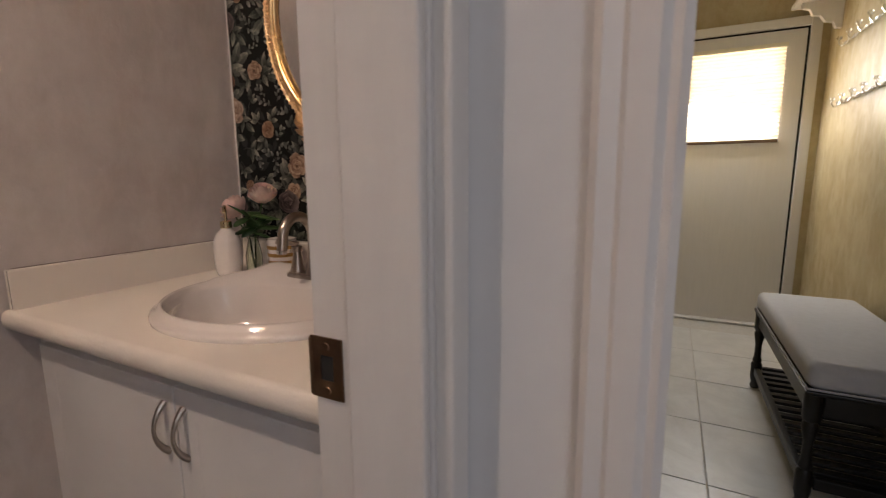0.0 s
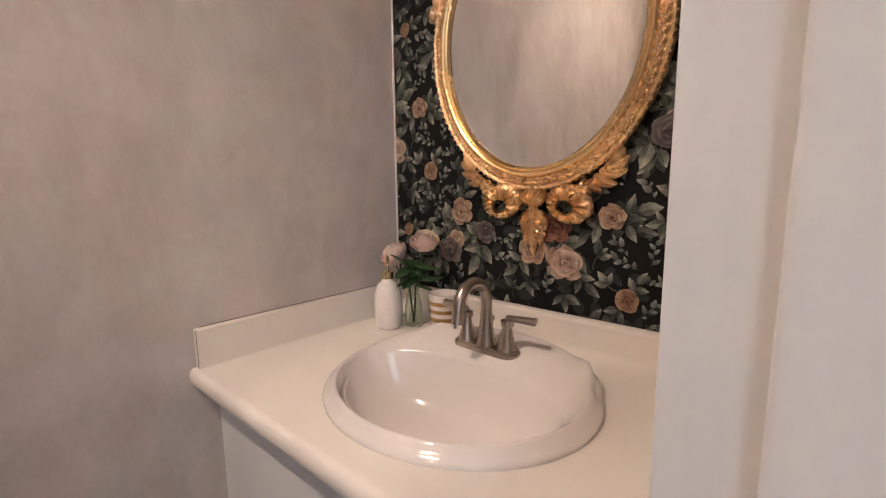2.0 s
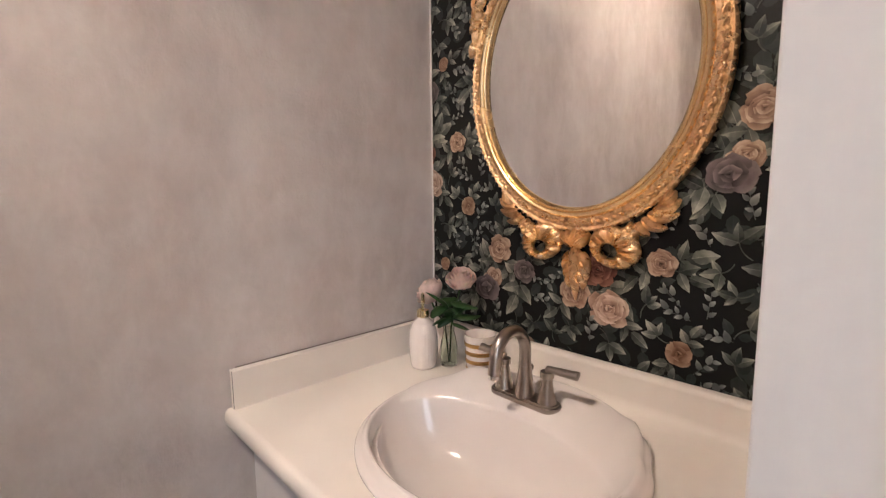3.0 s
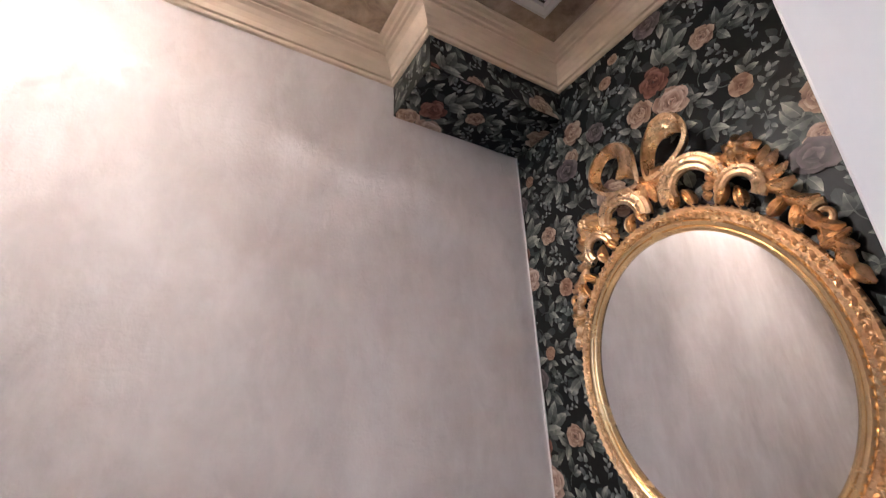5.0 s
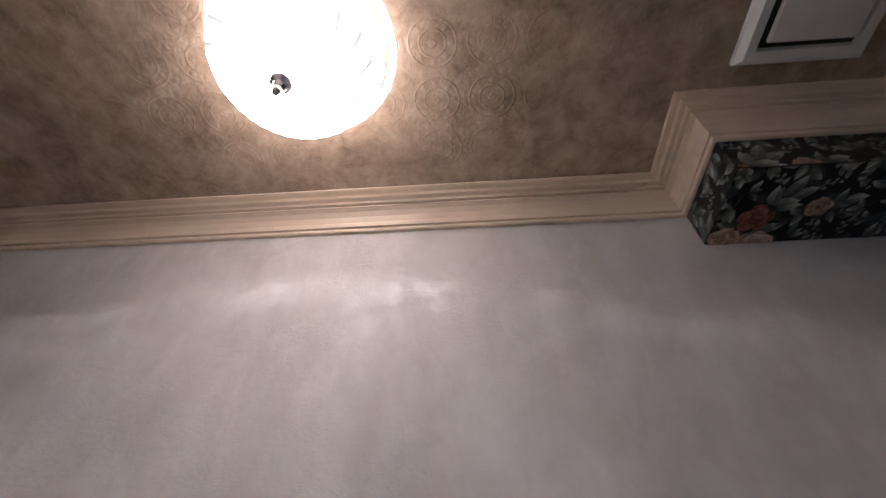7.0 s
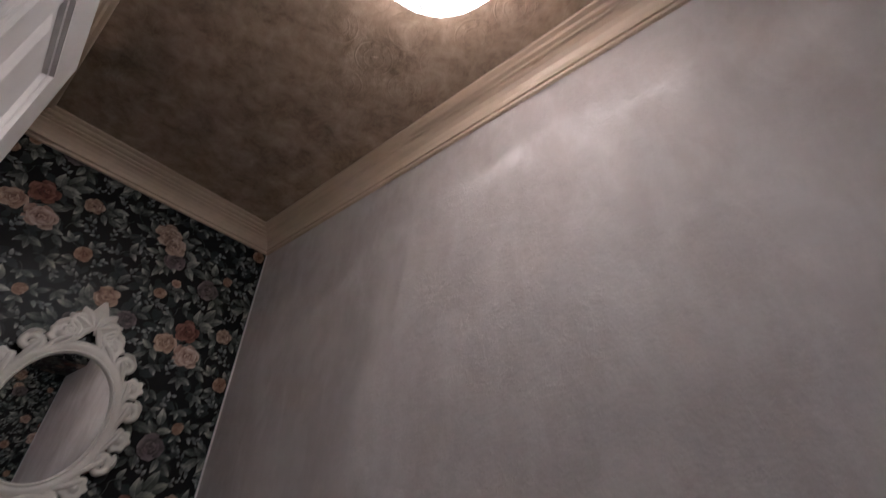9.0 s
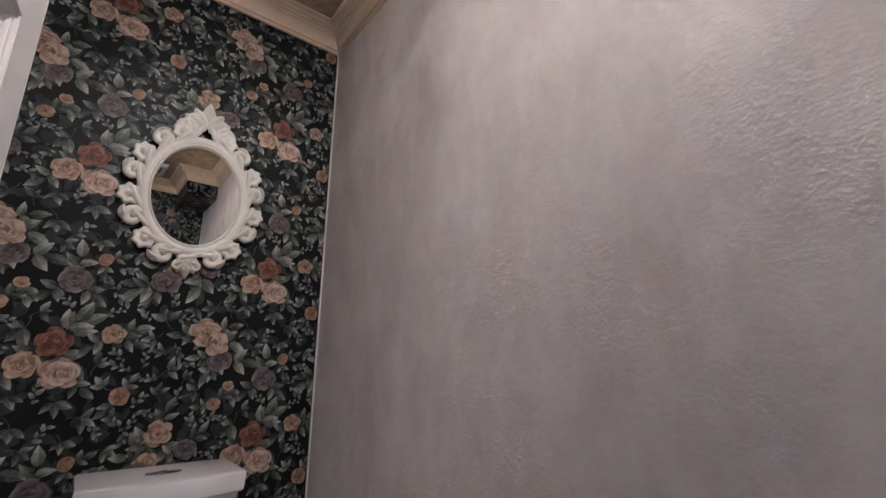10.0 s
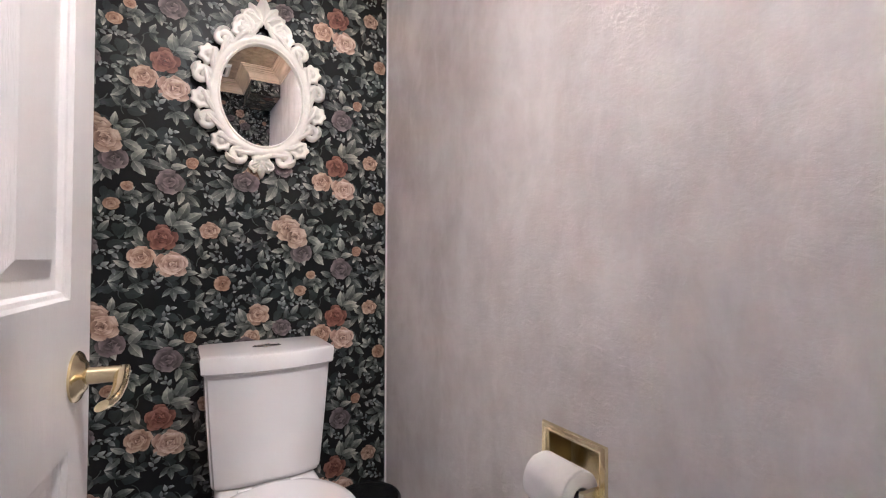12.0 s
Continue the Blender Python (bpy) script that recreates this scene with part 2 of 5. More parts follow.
def lamp_glass():
    """Frosted cut glass, lit inside, glow added; clear parts tuned to light the walls."""
    n = Nodes("frosted_cut_glass")
    sep = n.node("ShaderNodeSeparateXYZ", Vector=n.coord)
    ang = n.math("ARCTAN2", sep.outputs[1], sep.outputs[0])
    rad = n.math("SQRT", n.math("ADD", n.math("MULTIPLY", sep.outputs[0], sep.outputs[0]), n.math("MULTIPLY", sep.outputs[1], sep.outputs[1])))
    wisp = n.node("ShaderNodeCombineXYZ", X=n.math("COSINE", ang), Y=n.math("SINE", ang), Z=n.math("MULTIPLY", rad, 2.2))
    patch = n.node("ShaderNodeCombineXYZ", X=n.math("COSINE", ang), Y=n.math("SINE", ang), Z=n.math("MULTIPLY", rad, 10.0))
    spokes = n.node("ShaderNodeTexNoise", Vector=wisp.outputs[0], Scale=11.0, Detail=5.0, Roughness=0.62, Distortion=0.5).outputs["Fac"]
    blots = n.node("ShaderNodeTexNoise", Vector=patch.outputs[0], Scale=10.0, Detail=5.0, Roughness=0.66, Distortion=1.0).outputs["Fac"]
    # Ring of clear patches, set to throw a bright blotchy arc onto the wall
    band = n.ramp(rad, (0.078, (0, 0, 0)), (0.093, (0.8, 0.8, 0.8)), (0.102, (1, 1, 1)), (0.111, (0, 0, 0)))
    leafy = n.math("SINE", n.math("ADD", n.math("MULTIPLY", ang, 18.0), n.math("MULTIPLY", rad, 90.0)))
    rim = n.ramp(rad, (0.095, (0, 0, 0)), (0.115, (1, 1, 1)), (0.160, (1, 1, 1)), (0.168, (0, 0, 0)))
    lines = n.math("MULTIPLY", rim, n.ramp(leafy, (0.74, (0, 0, 0)), (0.92, (0.97, 0.97, 0.97))))
    depth = n.ramp(rad, (0.0, (0.55,) * 3), (0.045, (0.26,) * 3), (0.065, (0.092,) * 3), (0.090, (0.044,) * 3), (0.104, (0.032,) * 3), (0.116, (0.015,) * 3))
    # No real bracket: clearness is lowered towards the near wall to remove a hot spot
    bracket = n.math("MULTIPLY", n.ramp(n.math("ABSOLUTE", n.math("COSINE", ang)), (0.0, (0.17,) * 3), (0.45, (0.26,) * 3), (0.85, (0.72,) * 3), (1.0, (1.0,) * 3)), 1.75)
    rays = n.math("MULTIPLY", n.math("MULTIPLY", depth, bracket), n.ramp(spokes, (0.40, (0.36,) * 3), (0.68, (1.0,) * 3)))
    clear_share = n.math("ADD", rays, n.math("MULTIPLY", n.math("MULTIPLY", band, n.ramp(blots, (0.48, (0, 0, 0)), (0.62, (1, 1, 1)))), 0.15))
    # Clearness added towards the two end walls, only to brighten them
    ends = n.math("MULTIPLY", n.ramp(rad, (0.052, (0, 0, 0)), (0.066, (0.10,) * 3), (0.100, (0.085,) * 3), (0.116, (0, 0, 0))), n.ramp(n.math("ABSOLUTE", n.math("COSINE", ang)), (0.90, (0, 0, 0)), (0.97, (1, 1, 1))))
    clear_share = n.math("MULTIPLY", n.math("ADD", clear_share, ends), n.math("SUBTRACT", 1.0, lines))
    clear = n.node("ShaderNodeBsdfTransparent")
    frost = n.node("ShaderNodeBsdfTranslucent", Color=n.mix(lines, (0.62, 0.60, 0.57), (0.02, 0.02, 0.02)))
    gloss = n.done((0.85, 0.84, 0.82), 0.25, 0.0, n.bump(lines, 0.6, 0.003))
    n.put(n.bsdf.inputs["Emission Color"], (1.0, 0.93, 0.84, 1))
    n.put(n.bsdf.inputs["Emission Strength"], n.math("MULTIPLY", n.math("SUBTRACT", 1.15, n.math("MULTIPLY", lines, 1.0)), n.math("MULTIPLY", n.ramp(rad, (0.07, (1.0,) * 3), (0.15, (0.26,) * 3)), 4.2)))
    a = n.node("ShaderNodeMixShader", Fac=0.3, i1=n.bsdf.outputs[0], i2=frost.outputs[0])
    b = n.node("ShaderNodeMixShader", Fac=clear_share, i1=a.outputs[0], i2=clear.outputs[0])
    n.put(n.tree.nodes["Material Output"].inputs["Surface"], b.outputs[0])
    return gloss


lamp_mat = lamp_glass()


def daylight_panel():
    n = Nodes("bright_daylight")
    n.put(n.bsdf.inputs["Emission Color"], (1.0, 0.95, 0.86, 1))
    n.put(n.bsdf.inputs["Emission Strength"], 6.0)
    return n.done((0.9, 0.88, 0.84), 1.0)


daylight_mat = daylight_panel()
pane_glass = clear_glass("window_pane", (0.95, 0.96, 0.95))


def tile_stone():
    n = Nodes("cream_floor_tile")
    rnd = n.node("ShaderNodeObjectInfo").outputs["Random"]
    c = n.ramp(n.noise(5, 6, 0.65, None, 0.6), (0.3, (0.55, 0.54, 0.53)), (0.55, (0.68, 0.675, 0.665)), (0.75, (0.78, 0.775, 0.765)))
    c = n.mix(n.math("MULTIPLY", rnd, 0.25), c, (0.58, 0.545, 0.50))
    return n.done(c, n.ramp(n.noise(14, 4), (0.3, (0.30,) * 3), (0.7, (0.38,) * 3)), 0.0, n.bump(n.noise(9, 3), 0.03, 0.001))


tile_mat = tile_stone()
grout = plain("tan_grout", (0.62, 0.59, 0.55), 0.9, var=0.1, scale=40, bump=0.2)


# ---- shaping helpers ----
def part(name, bm, material, parent=None, label="", smooth=False, kind="", category=""):
    mesh = bpy.data.meshes.new(name)
    bm.normal_update()
    bm.to_mesh(mesh)
    bm.free()
    for m in material if isinstance(material, (list, tuple)) else [material]:
        mesh.materials.append(m)
    if smooth:
        mesh.shade_smooth()
        mesh.set_sharp_from_angle(angle=radians(smooth if smooth > 1 else 40))
    ob = new(name, mesh)
    if parent:
        ob.parent = parent
    return tagged(ob, label, category, "", kind)


def empty(name, label, category, m=None, group="", kind=""):
    ob = new(name)
    if m is not None:
        ob.matrix_world = m
    return tagged(ob, label, category, group, kind)


def box(x0, x1, y0, y1, z0, z1, bevel=0.0, bm=None, segments=2):
    own = bmesh.new()
    bmesh.ops.create_cube(own, size=1)
    for v in own.verts:
        v.co = ((x0 + x1) / 2 + v.co.x * (x1 - x0), (y0 + y1) / 2 + v.co.y * (y1 - y0), (z0 + z1) / 2 + v.co.z * (z1 - z0))
    if bevel:
        bmesh.ops.bevel(own, geom=own.edges[:], offset=bevel, segments=segments, affect="EDGES", profile=0.5)
    return join(bm, own) if bm else own


def join(bm, other):
    m = bpy.data.meshes.new("tmp")
    other.to_mesh(m)
    other.free()
    bm.from_mesh(m)
    bpy.data.meshes.remove(m)
    return bm


def grid(bm, rows, close_u=False, close_v=False, cap=False):
    """Faces over rows of points, each row equally long."""
    vs = [[bm.verts.new(p) for p in row] for row in rows]
    nu, nv = len(vs), len(vs[0])
    for i in range(nu if close_u else nu - 1):
        for j in range(nv if close_v else nv - 1):
            quad = (vs[i][j], vs[(i + 1) % nu][j], vs[(i + 1) % nu][(j + 1) % nv], vs[i][(j + 1) % nv])
            bm.faces.new(quad)
    if cap:
        bm.faces.new(list(reversed(vs[0]))), bm.faces.new(vs[-1])
    return bm


def lathe(profile, centre=(0, 0, 0), segs=32, bm=None, squash=(1, 1), bulge=None):
    """Turned shape: profile of (radius, height) from bottom to top."""
    bm = bm or bmesh.new()
    rows = []
    for r, z in profile:
        rows.append([(centre[0] + squash[0] * r * math.cos(a) * (bulge(a, z) if bulge else 1), centre[1] + squash[1] * r * math.sin(a) * (bulge(a, z) if bulge else 1), centre[2] + z)
                     for a in (2 * math.pi * k / segs for k in range(segs))])
    grid(bm, rows, close_v=True)
    bmesh.ops.remove_doubles(bm, verts=bm.verts, dist=1e-6)
    bmesh.ops.recalc_face_normals(bm, faces=bm.faces)
    return bm


def tube(path, radius, segs=10, bm=None, taper=None, flat=1.0):
    """A round rod along a path of points."""
    bm = bm or bmesh.new()
    pts = [Vector(p) for p in path]
    rows, side = [], None
    for i, p in enumerate(pts):
        d = (pts[min(i + 1, len(pts) - 1)] - pts[max(i - 1, 0)]).normalized()
        if side is None:
            side = d.orthogonal().normalized()
        side = (side - d * side.dot(d)).normalized()
        up = d.cross(side)
        r = radius * (taper(i / (len(pts) - 1)) if taper else 1)
        rows.append([p + side * (r * math.cos(a)) + up * (r * flat * math.sin(a)) for a in (2 * math.pi * k / segs for k in range(segs))])
    own = grid(bmesh.new(), rows, close_v=True, cap=True)
    bmesh.ops.recalc_face_normals(own, faces=own.faces)
    return join(bm, own)


def sweep(path, profile, closed=False):
    """Moulding with mitred corners along a plan path; profile of (offset to the left of the path, height)."""
    n = len(path)
    rows = []
    for i, p in enumerate(path):
        p = Vector(p)
        a = (p - Vector(path[i - 1])).normalized() if closed or i else None
        b = (Vector(path[(i + 1) % n]) - p).normalized() if closed or i < n - 1 else None
        na, nb = (Vector((-d.y, d.x)) if d else None for d in (a, b))
        m = na if nb is None else nb if na is None else (na + nb) / (1 + na.dot(nb))
        rows.append([(p.x + m.x * o, p.y + m.y * o, z) for o, z in profile])
    bm = grid(bmesh.new(), rows, close_u=closed, close_v=True, cap=not closed)
    bmesh.ops.recalc_face_normals(bm, faces=bm.faces)
    return bm


def prism(outline, z0, z1, bm=None):
    own = bmesh.new()
    grid(own, [[(x, y, z0) for x, y in outline], [(x, y, z1) for x, y in outline]], close_v=True, cap=True)
    bmesh.ops.recalc_face_normals(own, faces=own.faces)
    return join(bm, own) if bm else own


def lobe(bm, u, v, ang, length, width, height, w=0.0, curl=0.0, ribs=0, lift=0.0):
    """A carved leaf lying on the plane w, pointing along ang (degrees), with a raised, ribbed back."""
    a = radians(ang)
    rows, n = [], 7
    for i in range(n):
        t = i / (n - 1)
        wd = width * 0.5 * (math.sin(math.pi * min(0.98, 0.10 + 0.9 * t ** 0.8)) ** 0.7) + 0.0008
        bend = a + curl * t * t
        cu, cv = u + length * t * math.cos((a + bend) / 2), v + length * t * math.sin((a + bend) / 2)
        row = []
        for j in range(7):
            s = j / 3 - 1
            h = height * math.sin(math.pi * (0.16 + 0.80 * t)) * math.sqrt(max(0.0, 1 - s * s)) * (1 + (0.25 * math.cos(ribs * math.pi * s) if ribs else 0)) + lift * t
            row.append((cu - math.sin(bend) * s * wd, cv + math.cos(bend) * s * wd, w + h))
        rows.append(row)
    return grid(bm, rows)


def petals(name, specs, material, parent, label=""):
    """Carved leaves, each a part of its own."""
    for spec in specs:
        part(name, lobe(bmesh.new(), *spec), material, parent, label, smooth=60)


def scroll(bm, u, v, r, start, turn, thick, w=0.0, rise=0.012):
    """A carved C-scroll: a rod that winds inward."""
    pts = []
    for k in range(19):
        t = k / 18
        a = radians(start + turn * t)
        rr = r * (1 - 0.72 * t)
        pts.append((u + rr * math.cos(a), v + rr * math.sin(a), w + rise * (0.4 + 0.6 * t)))
    return tube(pts, thick, 8, bm, taper=lambda t: 1.0 - 0.45 * t)


def wall_basis(x, y, z, facing):
    """Local u right, v up, w out of a wall that faces -x or +x."""
    k = -1 if facing == "-x" else 1
    return Matrix(((0, 0, k, x), (k, 0, 0, y), (0, 1, 0, z), (0, 0, 0, 1)))


# ---- the powder room's shell ----
H = 2.44            # ceiling
LX = -2.655         # wall behind the toilet
YS = -0.902         # inner face of the doorway wall
YO = -1.025         # its hall face
DR, DL = -0.667, -1.295   # the doorway's jamb faces
HX = -0.63          # hall face of the wall beside the doorway
MX = 2.92           # far wall of the mudroom
MY = -2.03          # mudroom wall with the hooks

north = bmesh.new()
hole = (-1.795, -1.645, 0.575, 0.727)
box(LX - 0.1, hole[0], 0, 0.12, 0, H, bm=north)
box(hole[1], 0.12, 0, 0.12, 0, H, bm=north)
box(hole[0], hole[1], 0, 0.12, 0, hole[2], bm=north)
box(hole[0], hole[1], 0, 0.12, hole[3], H, bm=north)
part("wall_north", north, grey_plaster, None, "silvery grey trowelled plaster wall", kind="structure", category="wall")
wall_east = part("wall_east", box(0, 0.12, YS, 0, 0, H), wallpaper_black, None, "black floral rose wallpaper on the wall behind the vanity", kind="structure", category="wall")
wall_west = part("wall_west", box(LX - 0.1, LX, YS, 0, 0, H), wallpaper_black, None, "black floral rose wallpaper on the wall behind the toilet", kind="structure", category="wall")
south = bmesh.new()
box(LX - 0.1, DL - 0.018, YO, YS, 0, H, bm=south)
box(DR + 0.018, 0.12, YO, YS, 0, H, bm=south)
box(DL - 0.018, DR + 0.018, YO, YS, 2.06, H, bm=south)
part("wall_south", south, grey_plaster, None, "grey plaster wall round the doorway", kind="structure", category="wall")
part("ceiling", box(LX - 0.1, 0.12, YO, 0.12, H, H + 0.1), ceiling_brown, None, "brown embossed paper ceiling with rosettes", kind="structure", category="ceiling")
BKX, BKY, BKZ = -0.449, -0.216, 2.246   # boxed bulkhead in the corner
bulkhead = part("bulkhead", box(BKX, -0.002, BKY, -0.002, BKZ, H - 0.001), wallpaper_black, None, "boxed bulkhead papered in black floral wallpaper", kind="structure", category="bulkhead")
part("edge_bead_east", box(-0.004, -0.001, -0.005, -0.001, 0.9, BKZ), trim_white, None, "thin pale bead in the wall corner", kind="structure", category="trim")
part("edge_bead_west", box(LX + 0.001, LX + 0.005, -0.006, -0.001, 0, 2.355), trim_white, None, "thin pale bead in the wall corner", kind="structure", category="trim")
crown_profile = [(0.0, 2.348), (0.009, 2.348), (0.011, 2.351), (0.011, 2.357), (0.005, 2.3575), (0.005, 2.3615), (0.014, 2.362), (0.017, 2.375), (0.025, 2.388), (0.036, 2.397), (0.049, 2.401),
                 (0.049, 2.4035), (0.038, 2.404), (0.038, 2.4085), (0.054, 2.409), (0.058, 2.412), (0.055, 2.4155), (0.044, 2.416), (0.045, 2.4205), (0.064, 2.421), (0.070, 2.425), (0.066, 2.429),
                 (0.062, 2.4295), (0.063, 2.432), (0.078, 2.4325), (0.082, 2.434), (0.082, H - 0.001), (0.0, H - 0.001)]
crown_path = [(LX + 0.001, YS + 0.001), (0 - 0.001, YS + 0.001), (0 - 0.001, BKY - 0.001), (BKX - 0.001, BKY - 0.001), (BKX - 0.001, -0.001), (LX + 0.001, -0.001)]
part("crown_moulding", sweep(crown_path, crown_profile, closed=True), crown_wood, None, "cream wood-grained crown moulding with stepped profile", kind="structure", category="moulding")


# ---- wallpaper print: roses, leaves and sprigs in a half-drop repeat ----
def rose_print(rng, kind, size):
    """Petal outlines of one printed rose, outermost ring first; each point carries its petal's number and place along it."""
    out = []
    r = size / 2
    if kind == "dusty":
        rings = ((1.0, 6, 0.56), (0.70, 5, 0.46), (0.40, 4, 0.34), (0.16, 3, 0.2))
    elif kind == "small":
        rings = ((0.95, 5, 0.62), (0.52, 4, 0.42), (0.2, 3, 0.22))
    else:
        rings = ((1.06, 5, 0.52), (0.86, 5, 0.50), (0.66, 5, 0.44), (0.48, 5, 0.36), (0.32, 4, 0.27), (0.17, 3, 0.18))
    squeeze, turn = rng.uniform(0.84, 0.98), rng.uniform(0, 3.14)
    for layer, (rad, count, wide) in enumerate(rings):
        off = rng.uniform(0, 6.28)
        for k in range(count):
            a = off + 6.283 * k / count + rng.uniform(-0.2, 0.2)
            reach = rad * r * rng.uniform(0.50, 0.70)
            cx, cy = reach * math.cos(a), reach * math.sin(a)
            tone = rng.randrange(16)
            pts = []
            for j in range(12):
                b = 6.283 * j / 12
                frill = rng.uniform(0.84, 1.14)
                px = math.cos(b) * rad * r * 0.44 * frill
                py = math.sin(b) * wide * r * frill * (1 + 0.12 * math.cos(b))
                x, y = cx + px * math.cos(a) - py * math.sin(a), cy + px * math.sin(a) + py * math.cos(a)
                x, y = x * math.cos(turn) + y * math.sin(turn), (y * math.cos(turn) - x * math.sin(turn)) * squeeze
                pts.append((x, y, tone + 0.03 + 0.94 * (0.5 + 0.5 * math.cos(b)) ** 1.5, 0.0))
            out.append((layer, pts))
    return out


def leaf_print(rng, u, v, ang, size, wide):
    """Two halves of a printed leaf with a toothed edge, meeting at the midrib, gently bent."""
    halves = []
    tone, bow = rng.randrange(16), rng.uniform(-0.22, 0.22)

    def place(x, y, t, s):
        a = ang + bow * t
        return (u + x * math.cos(a) - y * math.sin(a), v + x * math.sin(a) + y * math.cos(a), tone + 0.03 + 0.94 * t, s)

    for side in (1, -1):
        pts = [place(0, 0, 0, 0)]
        for t in (0.10, 0.22, 0.34, 0.46, 0.58, 0.70, 0.82, 0.92):
            tooth = 1.07 if int(t * 100) % 24 == 22 else 0.96
            pts.append(place(t * size, side * wide * size * math.sin(math.pi * t ** 0.72) ** 0.9 * tooth * rng.uniform(0.94, 1.06), t, side))
        pts.append(place(size, 0, 1, 0))
        pts += [place(t * size, 0, t, side * 0.01) for t in (0.7, 0.4)]
        halves.append(pts)
    return halves


def stem_print(rng, u, v, ang, size, bend, width=0.0011):
    """A thin bent twig."""
    tone = rng.randrange(6)
    left, right = [], []
    for k in range(6):
        t = k / 5
        a = ang + bend * t
        x, y = u + size * t * math.cos(a), v + size * t * math.sin(a)
        for line, sgn in ((left, 1), (right, -1)):
            line.append((x - sgn * width * math.sin(a), y + sgn * width * math.cos(a), tone + 0.3, 0.5))
    return left + right[::-1]


ROSES = (("pink", 0.518, 0.247, 0.085), ("red", 0.491, 0.325, 0.075), ("peach", 0.438, 0.268, 0.07), ("big", 0.325, 0.100, 0.085),
         ("big", 0.352, 0.072, 0.075), ("dusty", 0.371, 0.020, 0.075), ("dusty", 0.508, 0.493, 0.075), ("small", 0.404, 0.472, 0.034),
         ("small", 0.367, 0.420, 0.042), ("dusty", 0.193, 0.245, 0.075), ("peach", 0.215, 0.275, 0.052), ("small", 0.042, 0.290, 0.036),
         ("peach", 0.090, 0.084, 0.058), ("peach", 0.234, 0.346, 0.068), ("dusty", 0.308, 0.300, 0.06), ("small", 0.129, 0.450, 0.05))
TILE_U, TILE_V, DROP = 0.5255, 0.531, 0.2655


def repeat_tile():
    """One repeat: (depth layer, ink, outline) of each printed shape."""
    rng = random.Random(11)
    shapes, taken = [], []

    def near(u, v, gap):
        for tu, tv, tr in taken:
            for i in (-1, 0, 1):
                du = u - tu - i * TILE_U
                dv = (v - tv - i * DROP + TILE_V / 2) % TILE_V - TILE_V / 2
                if du * du + dv * dv < (gap + tr) ** 2:
                    return True
        return False

    def add(base, step, kind, pts):
        shapes.append((base + len(shapes) * step, kind, pts))

    for kind, u, v, s in ROSES:
        taken.append((u, v, s * 0.46))
    for order, (kind, u, v, s) in enumerate(ROSES):
        deep = 0
        for layer, pts in rose_print(rng, kind, s):
            deep += 1
            shapes.append((0.0018 + deep * 1.4e-5 + order % 5 * 0.0005, kind, [(u + x, v + y, p, q) for x, y, p, q in pts]))
        for k in range(3 if s > 0.05 else 2):
            # sprays of three or five leaflets that come out from behind the bloom
            a = rng.uniform(0, 6.283)
            r = s * 0.40
            x0, y0 = u + r * math.cos(a), v + r * math.sin(a)
            L = rng.uniform(0.034, 0.056) if s > 0.05 else rng.uniform(0.024, 0.034)
            add(0.0007, 1.4e-6, "leaf", stem_print(rng, x0, y0, a, L * 0.9, 0.2))
            for q, side in ((0.25, 1), (0.3, -1), (0.75, 0)):
                x1, y1 = x0 + L * q * math.cos(a), y0 + L * q * math.sin(a)
                for h in leaf_print(rng, x1, y1, a + side * rng.uniform(0.8, 1.15), L * (1.0 if side else 1.15), rng.uniform(0.22, 0.29)):
                    add(0.0007, 1.4e-6, "leaf", h)
            taken.append((x0 + L * 0.8 * math.cos(a), y0 + L * 0.8 * math.sin(a), L * 0.55))
    tries = 0
    while tries < 4000:
        tries += 1
        u, v = rng.uniform(0, TILE_U), rng.uniform(0, TILE_V)
        g = rng.choice((0.032, 0.028, 0.024, 0.023, 0.018))
        if near(u, v, g * 1.02):
            continue
        taken.append((u, v, g * 0.80))
        a0 = rng.uniform(0, 6.283)
        if g > 0.022:
            add(0.0007, 1.4e-6, "leaf", stem_print(rng, u, v, a0 + 3.14, g * 1.1, 0.5))
            for k in range(3):
                for h in leaf_print(rng, u, v, a0 + (k - 1) * rng.uniform(0.8, 1.2), g * rng.uniform(1.0, 1.5), rng.uniform(0.22, 0.28)):
                    add(0.0007, 1.4e-6, "leaf", h)
        else:
            bend = rng.uniform(-16, 16)
            add(0.0007, 1.4e-6, "sprig", stem_print(rng, u - 0.024 * math.cos(a0), v - 0.024 * math.sin(a0), a0, 0.05, bend * 0.02, 0.0006))
            for k in range(5):
                t = (k - 2) * 0.0095
                a1 = a0 + bend * t
                side = 1 if k % 2 else -1
                for h in leaf_print(rng, u + t * math.cos(a1), v + t * math.sin(a1), a1 + side * rng.uniform(0.5, 0.9), rng.uniform(0.010, 0.024), 0.27):
                    add(0.0007, 1.4e-6, "sprig", h)
    for k in range(170):
        u, v, a0 = rng.uniform(0, TILE_U), rng.uniform(0, TILE_V), rng.uniform(0, 6.283)
        for h in leaf_print(rng, u, v, a0, rng.uniform(0.025, 0.05), 0.28):
            add(0.0001, 2.5e-7, "shade", h)
    return shapes


PRINT = repeat_tile()


